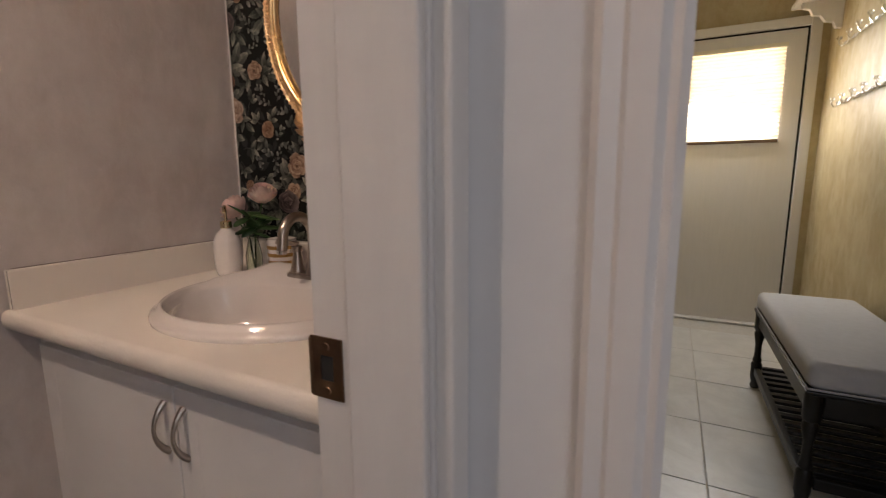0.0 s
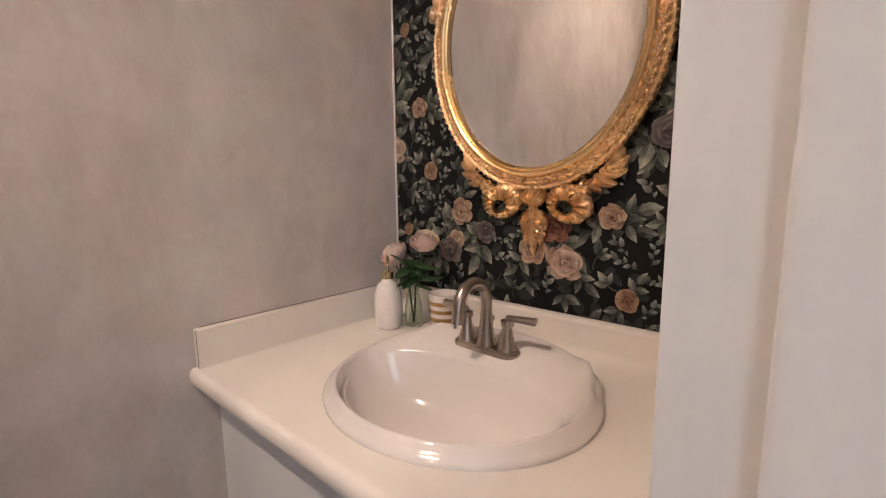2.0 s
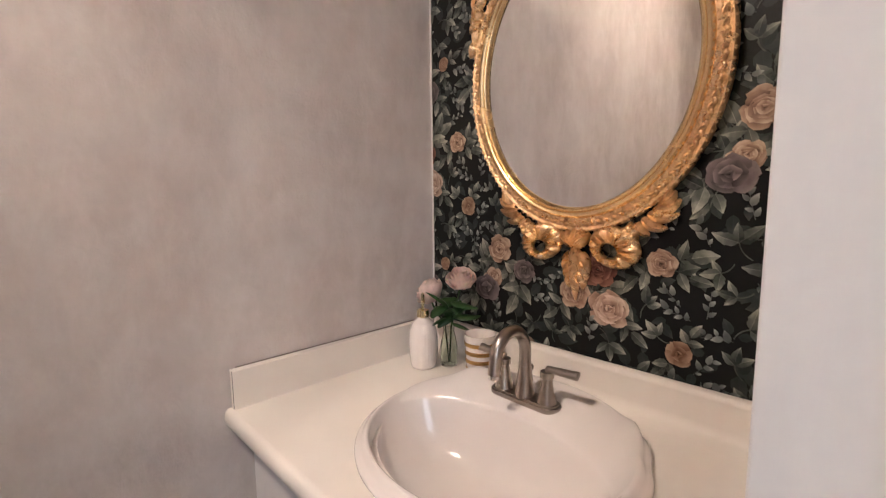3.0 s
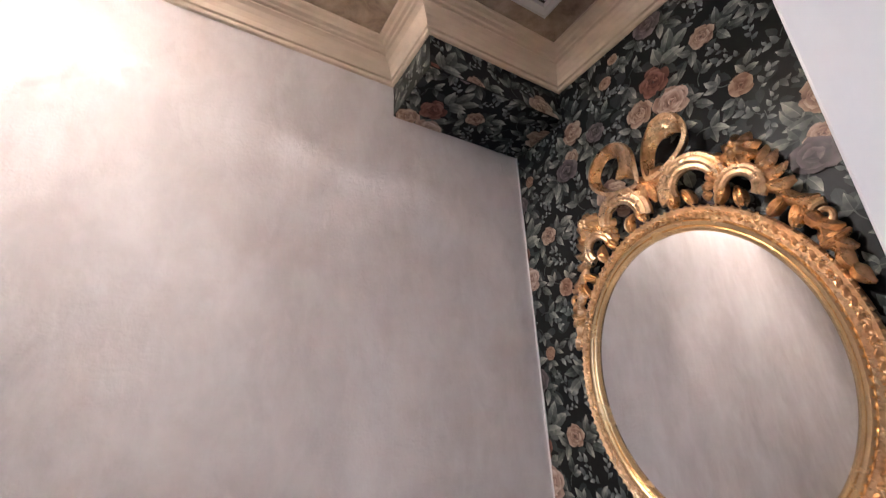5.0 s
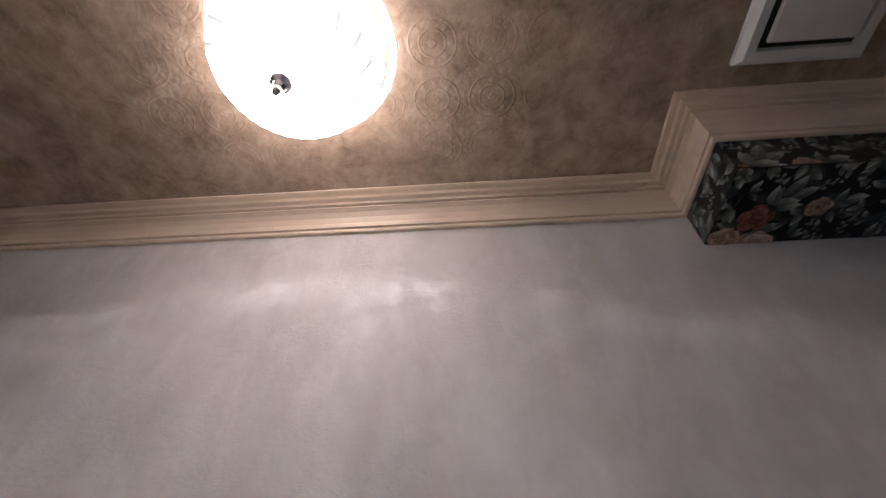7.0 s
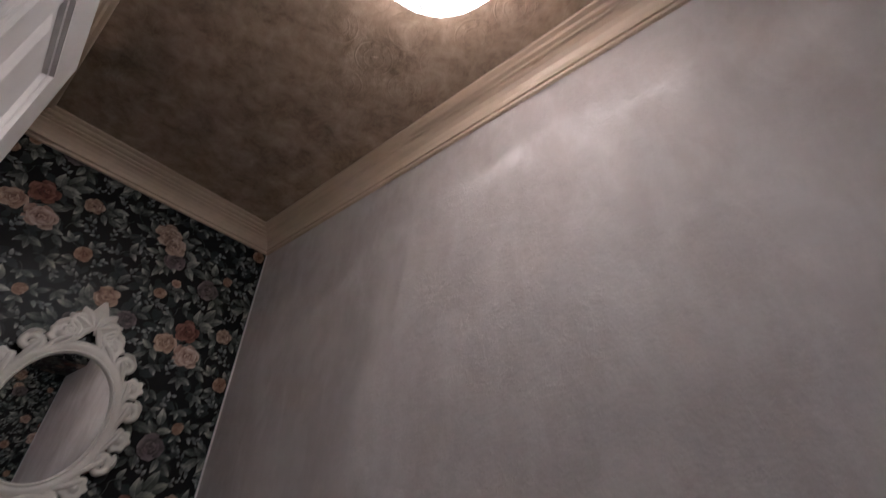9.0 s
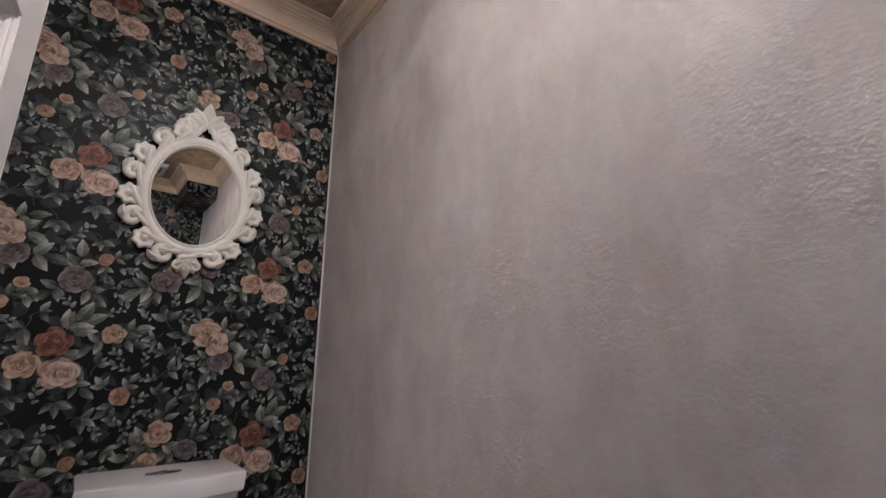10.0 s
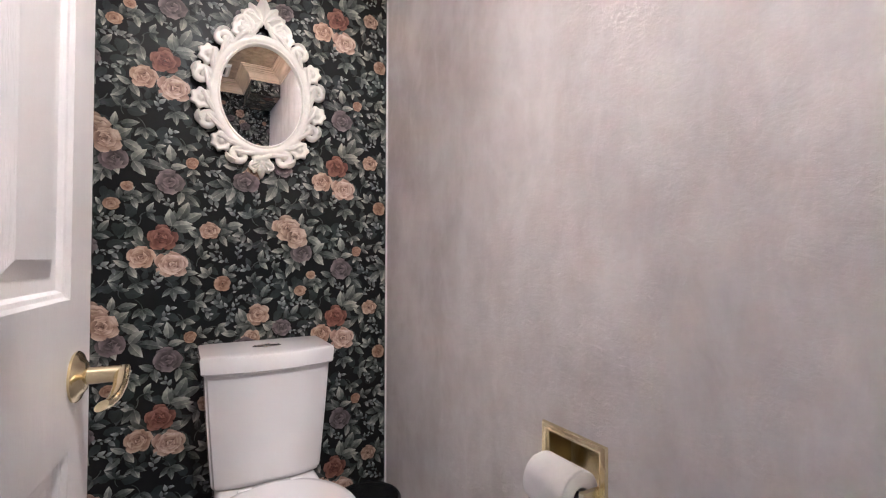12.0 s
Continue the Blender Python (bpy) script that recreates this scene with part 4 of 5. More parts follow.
def flower_vase():
    v = empty("flower_vase", "small green glass vase with two pink roses", "vase", pose(-0.098, -0.158, CT + 0.0005))
    part("glass", lathe([(0.0, 0.0), (0.020, 0.0), (0.022, 0.004), (0.022, 0.05), (0.017, 0.075), (0.0135, 0.09), (0.0155, 0.104), (0.0135, 0.104), (0.0115, 0.09), (0.015, 0.075), (0.0195, 0.05), (0.0195, 0.006), (0.0, 0.006)], segs=28), vase_glass, v, smooth=50)
    heads = (((-0.004, 0.066, 0.180), 0.038, Euler((-0.5, -0.6, 0))), ((0.030, -0.014, 0.218), 0.036, Euler((0.2, -0.35, 0))))
    for k, (c, r, e) in enumerate(heads):
        st = [(0.002 * k, 0, 0.01), (c[0] * 0.2, c[1] * 0.2, 0.10), (c[0] * 0.8, c[1] * 0.8, c[2] * 0.8), (c[0], c[1], c[2] - 0.01)]
        part("stem", tube(st, 0.0022, 8), leaf_green, v, smooth=True)
        rose_head(v, c, r, e.to_matrix(), 5 + k)
    rng = random.Random(4)
    for k in range(16):
        bm = bmesh.new()
        lobe(bm, 0, 0, 0, rng.uniform(0.045, 0.07), rng.uniform(0.024, 0.034), 0.006, 0, 0.5, 0)
        m = Matrix.Translation((rng.uniform(-0.012, 0.016), rng.uniform(-0.02, 0.03), rng.uniform(0.105, 0.165))) @ Euler((rng.uniform(-0.8, 0.8), rng.uniform(-0.9, 0.4), rng.uniform(0, 6.28))).to_matrix().to_4x4()
        bmesh.ops.transform(bm, matrix=m, verts=bm.verts)
        part("leaf", bm, leaf_green, v, smooth=True)


flower_vase()


def candle_jar():
    j = empty("candle_jar", "small white candle jar with gold stripes", "candle", pose(-0.085, -0.252, CT + 0.0005))
    part("jar", lathe([(0.0, 0.0), (0.031, 0.0), (0.034, 0.004), (0.039, 0.096), (0.0395, 0.099), (0.036, 0.099), (0.033, 0.074), (0.0, 0.074)], segs=36), porcelain, j, smooth=40)
    for z in (0.012, 0.032, 0.052, 0.072):
        part("gold_band", lathe([(0.0336 + z * 0.0543, z), (0.0347 + z * 0.0543, z + 0.001), (0.0352 + z * 0.0543, z + 0.009), (0.0342 + z * 0.0543, z + 0.010)], segs=36), stripe_gold, j, "gold painted band", smooth=40)


candle_jar()


# ---- gold mirror over the vanity ----
def oval_sweep(a, b, profile, n=96, wave=None):
    """A ring along an oval; profile of (outward offset, height)."""
    rows = []
    for i in range(n):
        t = 2 * math.pi * i / n
        nx, ny = b * math.cos(t), a * math.sin(t)
        L = math.hypot(nx, ny)
        k = wave(t) if wave else 1.0
        rows.append([(a * math.cos(t) + nx / L * o * k, b * math.sin(t) + ny / L * o * k, h) for o, h in profile])
    bm = grid(bmesh.new(), rows, close_u=True, close_v=True)
    bmesh.ops.recalc_face_normals(bm, faces=bm.faces)
    return bm


def oval_point(a, b, t, o):
    nx, ny = b * math.cos(t), a * math.sin(t)
    L = math.hypot(nx, ny)
    return a * math.cos(t) + nx / L * o, b * math.sin(t) + ny / L * o, math.degrees(math.atan2(ny, nx))


def bead_ring(bm, a, b, o, count, r, h):
    for k in range(count):
        u, v, g = oval_point(a, b, 2 * math.pi * k / count, o)
        own = bmesh.new()
        bmesh.ops.create_icosphere(own, subdivisions=1, radius=r)
        bmesh.ops.transform(own, matrix=Matrix.Translation((u, v, h)), verts=own.verts)
        join(bm, own)


def gold_mirror():
    a, b = 0.228, 0.272
    m = empty("gold_mirror", "oval wall mirror in ornate antique gold frame with ribbon bows", "mirror", wall_basis(-0.010, -0.454, 1.500, "-x") @ Matrix.Rotation(radians(1.5), 4, "X"))
    disc = bmesh.new()
    rim = [disc.verts.new(((a + 0.004) * math.cos(t), (b + 0.004) * math.sin(t), 0.016)) for t in (2 * math.pi * k / 96 for k in range(96))]
    disc.faces.new(rim)
    part("mirror_pane", disc, mirror_mat, m, "silvered mirror glass")
    part("backboard", oval_sweep(a - 0.02, b - 0.02, [(0.0, 0.0), (0.06, 0.0), (0.06, 0.012), (0.0, 0.012)]), old_bronze, m)
    part("inner_bead", oval_sweep(a, b, [(-0.002, 0.014), (-0.001, 0.022), (0.004, 0.026), (0.008, 0.024), (0.010, 0.028), (0.016, 0.030), (0.021, 0.026), (0.022, 0.014)]), gold_smooth, m, smooth=50)
    part("frame_ring", oval_sweep(a, b, [(0.0215, 0.004), (0.0215, 0.023), (0.025, 0.022), (0.031, 0.018), (0.038, 0.016), (0.042, 0.019), (0.046, 0.020), (0.049, 0.016), (0.050, 0.004)]), gold, m, smooth=60)
    run = bmesh.new()
    count = 104
    for k in range(count):
        t = 2 * math.pi * k / count
        u, v, g = oval_point(a, b, t, 0.028)
        lobe(run, u, v, g + 52, 0.019, 0.0105, 0.0085, 0.015, 0.5, 2)
        u, v, g = oval_point(a, b, t + 0.03, 0.039)
        lobe(run, u, v, g + 128, 0.017, 0.0095, 0.0075, 0.014, -0.5, 0)
    tagged(part("leaf_garland", run, gold, m, "carved gilt leaf garland", smooth=70), kind="stuff")
    beads = bmesh.new()
    bead_ring(beads, a, b, 0.048, 120, 0.0036, 0.017)
    bead_ring(beads, a, b, 0.0245, 130, 0.0026, 0.028)
    tagged(part("bead_border", beads, gold, m, "tiny gilt beads", smooth=True), kind="stuff")

    def bow_loop(u, v, ru, rv, tilt, name, fat=0.40, high=0.012):
        bm = bmesh.new()
        n = 48
        rows = []
        for i in range(n):
            t = 2 * math.pi * i / n
            row = []
            for j in range(10):
                s = 2 * math.pi * j / 10
                rad = 1 + fat * math.cos(s) * (1 + 0.45 * math.sin(t + 0.6))
                x, y = ru * rad * math.cos(t), rv * rad * math.sin(t)
                row.append((u + x * math.cos(tilt) - y * math.sin(tilt), v + x * math.sin(tilt) + y * math.cos(tilt), 0.004 + high + high * math.sin(s) * (1 + 0.40 * math.sin(18 * t))))
            rows.append(row)
        grid(bm, rows, close_u=True, close_v=True)
        bmesh.ops.recalc_face_normals(bm, faces=bm.faces)
        part(name, bm, gold, m, "carved gilt ribbon loop", smooth=60)

    # bottom: two ribbon loops, a knot and a hanging acanthus leaf
    bow_loop(-0.082, -0.352, 0.034, 0.027, 0.25, "ribbon_loop", 0.55, 0.013)
    bow_loop(0.082, -0.352, 0.034, 0.027, -0.25, "ribbon_loop", 0.55, 0.013)
    petals("ribbon_fold", [(0, -0.352, g, 0.045, 0.026, 0.020, 0.012, 0, 2) for g in (90, 65, 115, 40, 140, -90)], gold, m)
    drop = []
    for k, (v0, L) in enumerate(((-0.365, 0.05), (-0.385, 0.046), (-0.405, 0.040))):
        for s in (-1, 1):
            drop.append((s * 0.006, v0, -90 + s * (46 - 6 * k), L, 0.024, 0.016, 0.008, -s * 0.7, 2))
    drop.append((0, -0.352, -90, 0.118, 0.026, 0.020, 0.010, 0, 2))
    petals("acanthus_leaf", drop, gold, m)
    for s in (-1, 1):
        spray = []
        for g, L, o in ((-62, 0.05, 0.0), (-40, 0.072, 0.012), (-18, 0.080, 0.024), (4, 0.075, 0.034), (26, 0.06, 0.044), (50, 0.05, 0.05)):
            u0, v0 = s * (0.126 + o * 0.9), -0.298 + o * 0.7
            spray.append((u0, v0, g if s > 0 else 180 - g, L * 0.68, 0.023, 0.013, 0.008, s * 0.7, 4))
        for k in range(5):
            spray.append((s * 0.118, -0.318, 72 * k + 20, 0.022, 0.019, 0.018, 0.014, 0, 0))
        petals("acanthus_leaf", spray, gold, m)
    def ribbon_loop(u, v, ru, rv, tilt, fold, broad):
        """A teardrop of pleated ribbon whose cusp points along tilt; it turns its broad face out round the angle fold."""
        bm, rows, n = bmesh.new(), [], 56
        c, si = math.cos(radians(tilt)), math.sin(radians(tilt))
        for i in range(n):
            t = 2 * math.pi * i / n
            x, y = ru * math.cos(t), rv * math.sin(t) * (0.25 + 0.75 * math.sin(t / 2))
            out = Vector((math.cos(t) * rv, math.sin(t) * ru, 0)).normalized()
            near = math.exp(-((math.degrees(t) - fold) / 42) ** 2)
            turn = radians(68 - 50 * near)
            wide = 0.034 + broad * near
            row = []
            for j in range(18):
                f = j / 9 if j < 9 else (17 - j) / 9 + 0.0
                across = (f - 0.45) * wide
                rib = (0.0045 if j < 9 else -0.0045) + 0.0020 * math.sin(f * 22) * (0.3 + near)
                p = out * (across * math.cos(turn) - rib * math.sin(turn) - 0.35 * broad * near)
                px, py = x + p.x, y + p.y
                row.append((u + px * c - py * si, v + px * si + py * c, 0.022 + across * math.sin(turn) + rib * math.cos(turn) + 0.008 * near))
            rows.append(row)
        grid(bm, rows, close_u=True, close_v=True)
        bmesh.ops.recalc_face_normals(bm, faces=bm.faces)
        part("ribbon_loop", bm, gold, m, "carved gilt ribbon loop", smooth=50)

    ribbon_loop(-0.070, 0.462, 0.070, 0.064, -48, 80, 0.056)
    ribbon_loop(0.050, 0.455, 0.062, 0.050, -131, 205, 0.026)
    # top: a tall ribbon bow, arches, a rose on either side and trailing leaves
    for k in (-1, 1):
        # an acanthus arch of three ribs from the knot, and a smaller one under the rose
        for q in range(3):
            o = 0.011 * (q - 1)
            arch = [(k * (0.083 + (0.052 + o) * math.cos(radians(g))), 0.352 + (0.048 + o) * math.sin(radians(g)), 0.016 + 0.010 * math.sin(radians(g)) + 0.004 * (q == 1)) for g in range(-30, 196, 15)]
            part("arch_rib", tube(arch, 0.0088, 8, taper=lambda t: 0.75 + 0.5 * t), gold, m, smooth=True)
        for q in range(2):
            o = 0.010 * (q - 0.5)
            arch = [(k * (0.163 + (0.034 + o) * math.cos(radians(g))), 0.304 + (0.034 + o) * math.sin(radians(g)), 0.018 + 0.006 * math.sin(radians(g))) for g in range(-45, 166, 15)]
            part("arch_rib", tube(arch, 0.0078, 8, taper=lambda t: 1.25 - 0.45 * t), gold, m, smooth=True)
        buds = [(k * (0.120 + 0.011 * math.cos(q * 1.9)), 0.336 + 0.013 * math.sin(q * 2.3), 50 * q, 0.020, 0.018, 0.014, 0.016, 0.3, 2) for q in range(7)]
        petals("acanthus_leaf", buds, gold, m)
        rose = [(k * 0.182, 0.372, 45 * q, 0.038, 0.028, 0.020, 0.014, 0, 2) for q in range(8)] + [(k * 0.182, 0.374, 72 * q + 20, 0.020, 0.018, 0.016, 0.030, 0, 0) for q in range(5)]
        petals("gilt_rose_petal", rose, gold, m)
        spray = []
        for g, L, u0, v0 in ((30, 0.036, 0.200, 0.335), (8, 0.046, 0.195, 0.325), (-12, 0.050, 0.195, 0.310), (-35, 0.048, 0.200, 0.292), (-5, 0.034, 0.212, 0.280), (-58, 0.058, 0.215, 0.272),
                              (-30, 0.040, 0.228, 0.248), (-75, 0.056, 0.240, 0.225), (-50, 0.038, 0.250, 0.200), (-95, 0.052, 0.256, 0.190), (-60, 0.034, 0.262, 0.165), (-98, 0.046, 0.268, 0.150),
                              (-85, 0.036, 0.274, 0.118), (130, 0.040, 0.120, 0.385), (70, 0.036, 0.140, 0.360)):
            spray.append((k * u0, v0, g if k > 0 else 180 - g, L, 0.025, 0.015, 0.010, k * 0.7, 4))
        petals("acanthus_leaf", spray, gold, m)
        part("volute", scroll(bmesh.new(), k * 0.262, 0.206, 0.024, 90 - k * 20, k * 400, 0.008, 0.004), gold, m, smooth=True)
    for k in (-1, 1):
        fill = []
        for q in range(7):
            u0, v0, g = oval_point(a, b, radians(90 - k * (6 + 9 * q)), 0.052)
            fill.append((u0, v0, g + k * (25 if q % 2 else -20), 0.045, 0.024, 0.017, 0.010, k * 0.5, 3))
        petals("acanthus_leaf", fill, gold, m)
    petals("ribbon_fold", [(0, 0.398, g, 0.044, 0.026, 0.020, 0.012, 0, 2) for g in (90, 45, 135, 10, 170, -40, 220, -90)], gold, m)


gold_mirror()


# ---- cream mirror over the toilet ----
def cream_mirror():
    a, b = 0.125, 0.163
    m = empty("cream_mirror", "small oval mirror in carved cream frame of scrolls", "mirror", wall_basis(LX + 0.008, -0.449, 1.603, "+x") @ Matrix.Rotation(radians(1.2), 4, "X"))
    disc = bmesh.new()
    disc.faces.new([disc.verts.new(((a + 0.003) * math.cos(t), (b + 0.003) * math.sin(t), 0.012)) for t in (2 * math.pi * k / 72 for k in range(72))])
    part("mirror_pane", disc, mirror_mat, m, "silvered mirror glass")
    part("frame_ring", oval_sweep(a, b, [(-0.001, 0.010), (0.0, 0.020), (0.004, 0.023), (0.008, 0.020), (0.012, 0.022), (0.020, 0.025), (0.030, 0.021), (0.036, 0.013), (0.037, 0.002), (0.0, 0.002)], 72), cream_paint, m, smooth=50)
    n = 18
    for k in range(n):
        t = 2 * math.pi * (k + 0.5) / n
        if abs(t - math.pi / 2) < 0.1:
            continue
        side = 1 if math.cos(t) > 0 else -1
        u, v, g = oval_point(a, b, t, 0.052)
        steps = k if side > 0 else n // 2 - 1 - k
        bm = bmesh.new()
        if steps % 2:
            # a scalloped shell with a hollowed face and a small boss
            lathe([(0.029, 0.002), (0.0315, 0.010), (0.029, 0.019), (0.023, 0.021), (0.016, 0.017), (0.011, 0.019), (0.008, 0.025), (0.0, 0.027)], (u, v, 0), 42, bm,
                  bulge=lambda q, z: 1 + (0.11 if z < 0.0215 else 0.0) * math.cos(7 * q + 0.4))
            part("shell", bm, cream_paint, m, "carved cream shell", smooth=60)
        else:
            # an open scroll with a round tip, a leaf on its back
            scroll(bm, u, v, 0.0255, g + side * 160, -side * 400, 0.0145, 0.004, 0.012)
            tip = radians(g + side * 150 - side * 360)
            join(bm, lathe([(0.012, 0.006), (0.012, 0.018), (0.007, 0.025), (0.0, 0.026)], (u + 0.008 * math.cos(tip), v + 0.008 * math.sin(tip), 0), 12))
            lobe(bm, u + 0.018 * math.cos(radians(g)), v + 0.018 * math.sin(radians(g)), g + side * 75, 0.042, 0.024, 0.018, 0.008, side * 0.9, 2)
            part("scroll", bm, cream_paint, m, "carved cream scroll", smooth=60)
        # a bent stem that joins it to the ring
        stem = [oval_point(a, b, t + side * d, o) for d, o in ((-0.26, 0.022), (-0.18, 0.027), (-0.09, 0.034), (0.0, 0.040), (0.10, 0.047))]
        part("stem", tube([(p[0], p[1], 0.012 + 0.004 * q) for q, p in enumerate(stem[:4])] + [(stem[4][0], stem[4][1], 0.018)], 0.0085, 8, taper=lambda q: 1.1 - 0.3 * q), cream_paint, m, smooth=True)
    for v0, sgn, k in ((b + 0.072, 1, 1.45), (-b - 0.050, -1, 0.85)):
        bm = bmesh.new()
        for g in (90, 55, 125, 25, 155):
            lobe(bm, 0, sgn * abs(v0), sgn * g, 0.064 * k if g == 90 else 0.052 * k, 0.032 * k, 0.018, 0.006, 0, 2)
        for s in (-1, 1):
            scroll(bm, s * 0.026 * k, sgn * (abs(v0) + 0.016), 0.022 * k, 90 + s * 90, s * sgn * 420, 0.007 * k, 0.004)
            if sgn > 0:
                part("shoulder_scroll", scroll(bmesh.new(), s * 0.052, b + 0.058, 0.030, 90 - s * 100, s * 430, 0.011, 0.004), cream_paint, m, smooth=True)
                part("crest_stem", tube([(s * 0.040, b + 0.024, 0.010), (s * 0.022, b + 0.050, 0.014), (s * 0.008, b + 0.085, 0.016)], 0.0075, 8), cream_paint, m, smooth=True)
        part("crest" if sgn > 0 else "foot_ornament", bm, cream_paint, m, smooth=60)


cream_mirror()


# ---- ceiling lamp and exhaust fan ----
def ceiling_lamp():
    lamp = empty("ceiling_lamp", "round frosted cut-glass flush ceiling lamp, lit", "ceiling lamp", pose(LAMP[0], LAMP[1], 0))
    part("pan", lathe([(0.0, H - 0.002), (0.155, H - 0.002), (0.158, H - 0.014), (0.150, H - 0.020), (0.0, H - 0.020)], segs=48), plastic_white, lamp, smooth=40)
    prof = [(0.0085, 2.268)] + [(0.172 * math.sin(t), 2.268 + 0.122 * (1 - math.cos(t))) for t in (1.57 * k / 12 for k in range(1, 13))] + [(0.174, 2.398), (0.172, 2.410), (0.160, 2.4185)]
    bm = lathe(prof, segs=72, bulge=lambda a, z: 1 + 0.006 * math.cos(36 * a) * (1 if z > 2.29 else 0))
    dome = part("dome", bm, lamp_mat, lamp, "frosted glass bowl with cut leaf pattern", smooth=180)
    fin = part("finial", lathe([(0.0, 2.226), (0.006, 2.227), (0.0085, 2.233), (0.006, 2.239), (0.0065, 2.244), (0.010, 2.248), (0.0125, 2.253), (0.009, 2.258), (0.015, 2.261), (0.020, 2.264), (0.021, 2.268), (0.011, 2.271), (0.0, 2.271)], segs=24), chrome, lamp, "polished metal finial", smooth=True)


ceiling_lamp()


def exhaust_fan():
    f = empty("exhaust_fan", "white plastic ceiling exhaust fan cover", "exhaust fan", pose(-0.300, -0.483, H))
    W, D = 0.131, 0.131
    loops = [[(W * k, D * k, z), (-W * k, D * k, z), (-W * k, -D * k, z), (W * k, -D * k, z)] for k, z in ((1.0, -0.001), (1.0, -0.012), (0.90, -0.024), (0.76, -0.024), (0.74, -0.012))]
    bm = grid(bmesh.new(), loops, close_v=True)
    bmesh.ops.recalc_face_normals(bm, faces=bm.faces)
    part("frame", bm, plastic_white, f)
    # Solid dark block in place of the fan's shaded hollow
    part("cavity", box(-W * 0.76, W * 0.76, -D * 0.76, D * 0.76, -0.011, -0.002), gap_shade, f)
    part("cover_panel", box(-W * 0.64, W * 0.70, -D * 0.70, D * 0.64, -0.026, -0.016, 0.004), plastic_white, f)
    part("screw", lathe([(0.0, -0.027), (0.004, -0.0265), (0.005, -0.024)], (W * 0.8, D * 0.8, 0), 12), plastic_white, f, smooth=True)


exhaust_fan()


# ---- toilet ----
def toilet():
    TY = -0.444
    t = empty("toilet", "white two-piece toilet with dual-flush tank", "toilet", pose(LX, TY, 0))
    # local x points out of the wall

    def outline(w, d, bow, x0=0.012, n=20):
        pts = [(x0, -w / 2), ]
        for k in range(n + 1):
            s = -1 + 2 * k / n
            pts.append((d + bow * (1 - s * s), s * w / 2))
        pts.append((x0, w / 2))
        return pts

    rows = []
    for z, w, d, bow in ((0.425, 0.285, 0.165, 0.020), (0.432, 0.296, 0.172, 0.022), (0.445, 0.302, 0.175, 0.024), (0.62, 0.328, 0.185, 0.028), (0.757, 0.344, 0.192, 0.032)):
        rows.append([(x, y, z) for x, y in outline(w, d, bow)])
    bm = grid(bmesh.new(), rows, close_v=True, cap=True)
    bmesh.ops.recalc_face_normals(bm, faces=bm.faces)
    bmesh.ops.bevel(bm, geom=[e for e in bm.edges if abs(e.verts[0].co.z - e.verts[1].co.z) > 0.005 and all(abs(v.co.y) > 0.13 and v.co.x > 0.1 for v in e.verts)], offset=0.008, segments=3, affect="EDGES")
    part("tank", bm, toilet_china, t, smooth=35)
    rows = [[(x, y, z) for x, y in outline(w, d, bow, 0.008)] for z, w, d, bow in ((0.756, 0.350, 0.196, 0.033), (0.761, 0.360, 0.201, 0.034), (0.798, 0.366, 0.203, 0.035), (0.806, 0.362, 0.200, 0.034), (0.809, 0.350, 0.192, 0.032))]
    bm = grid(bmesh.new(), rows, close_v=True, cap=True)
    bmesh.ops.recalc_face_normals(bm, faces=bm.faces)
    part("tank_lid", bm, toilet_china, t, smooth=35)
    fb = part("flush_button", lathe([(0.0, 0.0035), (0.020, 0.003), (0.024, 0.0)], (0.12, 0.0, 0.809), 32, squash=(0.75, 1.4)), chrome, t, "oval chrome dual flush button", smooth=True)
    part("button_rim", lathe([(0.024, 0.0), (0.0255, 0.0035), (0.0285, 0.002), (0.029, 0.0)], (0.12, 0.0, 0.809), 32, squash=(0.75, 1.4)), chrome, fb, smooth=True)

    def egg(scale, z, cx=0.40, dx=0.0, n=40):
        pts = []
        for k in range(n):
            a = 2 * math.pi * k / n
            lx = 0.235 if math.cos(a) > 0 else 0.20
            pts.append((cx + dx + lx * scale * math.cos(a), 0.182 * scale * math.sin(a), z))
        return pts

    rows = [egg(0.62, 0.0, 0.36), egg(0.60, 0.04, 0.36), egg(0.52, 0.14, 0.36), egg(0.62, 0.22, 0.37), egg(0.86, 0.31, 0.39), egg(0.98, 0.365), egg(1.0, 0.385), egg(0.97, 0.395), egg(0.80, 0.395), egg(0.70, 0.34), egg(0.45, 0.24), egg(0.2, 0.2)]
    bm = grid(bmesh.new(), rows, close_v=True, cap=True)
    bmesh.ops.recalc_face_normals(bm, faces=bm.faces)
    part("bowl", bm, toilet_china, t, smooth=60)
    part("tank_shelf", box(0.012, 0.26, -0.14, 0.14, 0.30, 0.424, 0.018, segments=4), toilet_china, t, smooth=60)
    for name, z0, z1, s in (("seat", 0.397, 0.412, 1.02), ("seat_lid", 0.414, 0.434, 1.03)):
        rows = [egg(s * 0.985, z0), egg(s, z0 + 0.004), egg(s, z1 - 0.006), egg(s * 0.98, z1 - 0.001), egg(s * 0.9, z1), egg(s * 0.3, z1 + 0.002)]
        bm = grid(bmesh.new(), rows, close_v=True, cap=True)
        bmesh.ops.recalc_face_normals(bm, faces=bm.faces)
        part(name, bm, toilet_china, t, smooth=50)
    for y in (-0.07, 0.07):
        part("seat_hinge", tube([(0.215, y - 0.018, 0.425), (0.215, y + 0.018, 0.425)], 0.011, 12), toilet_china, t, smooth=True)


toilet()


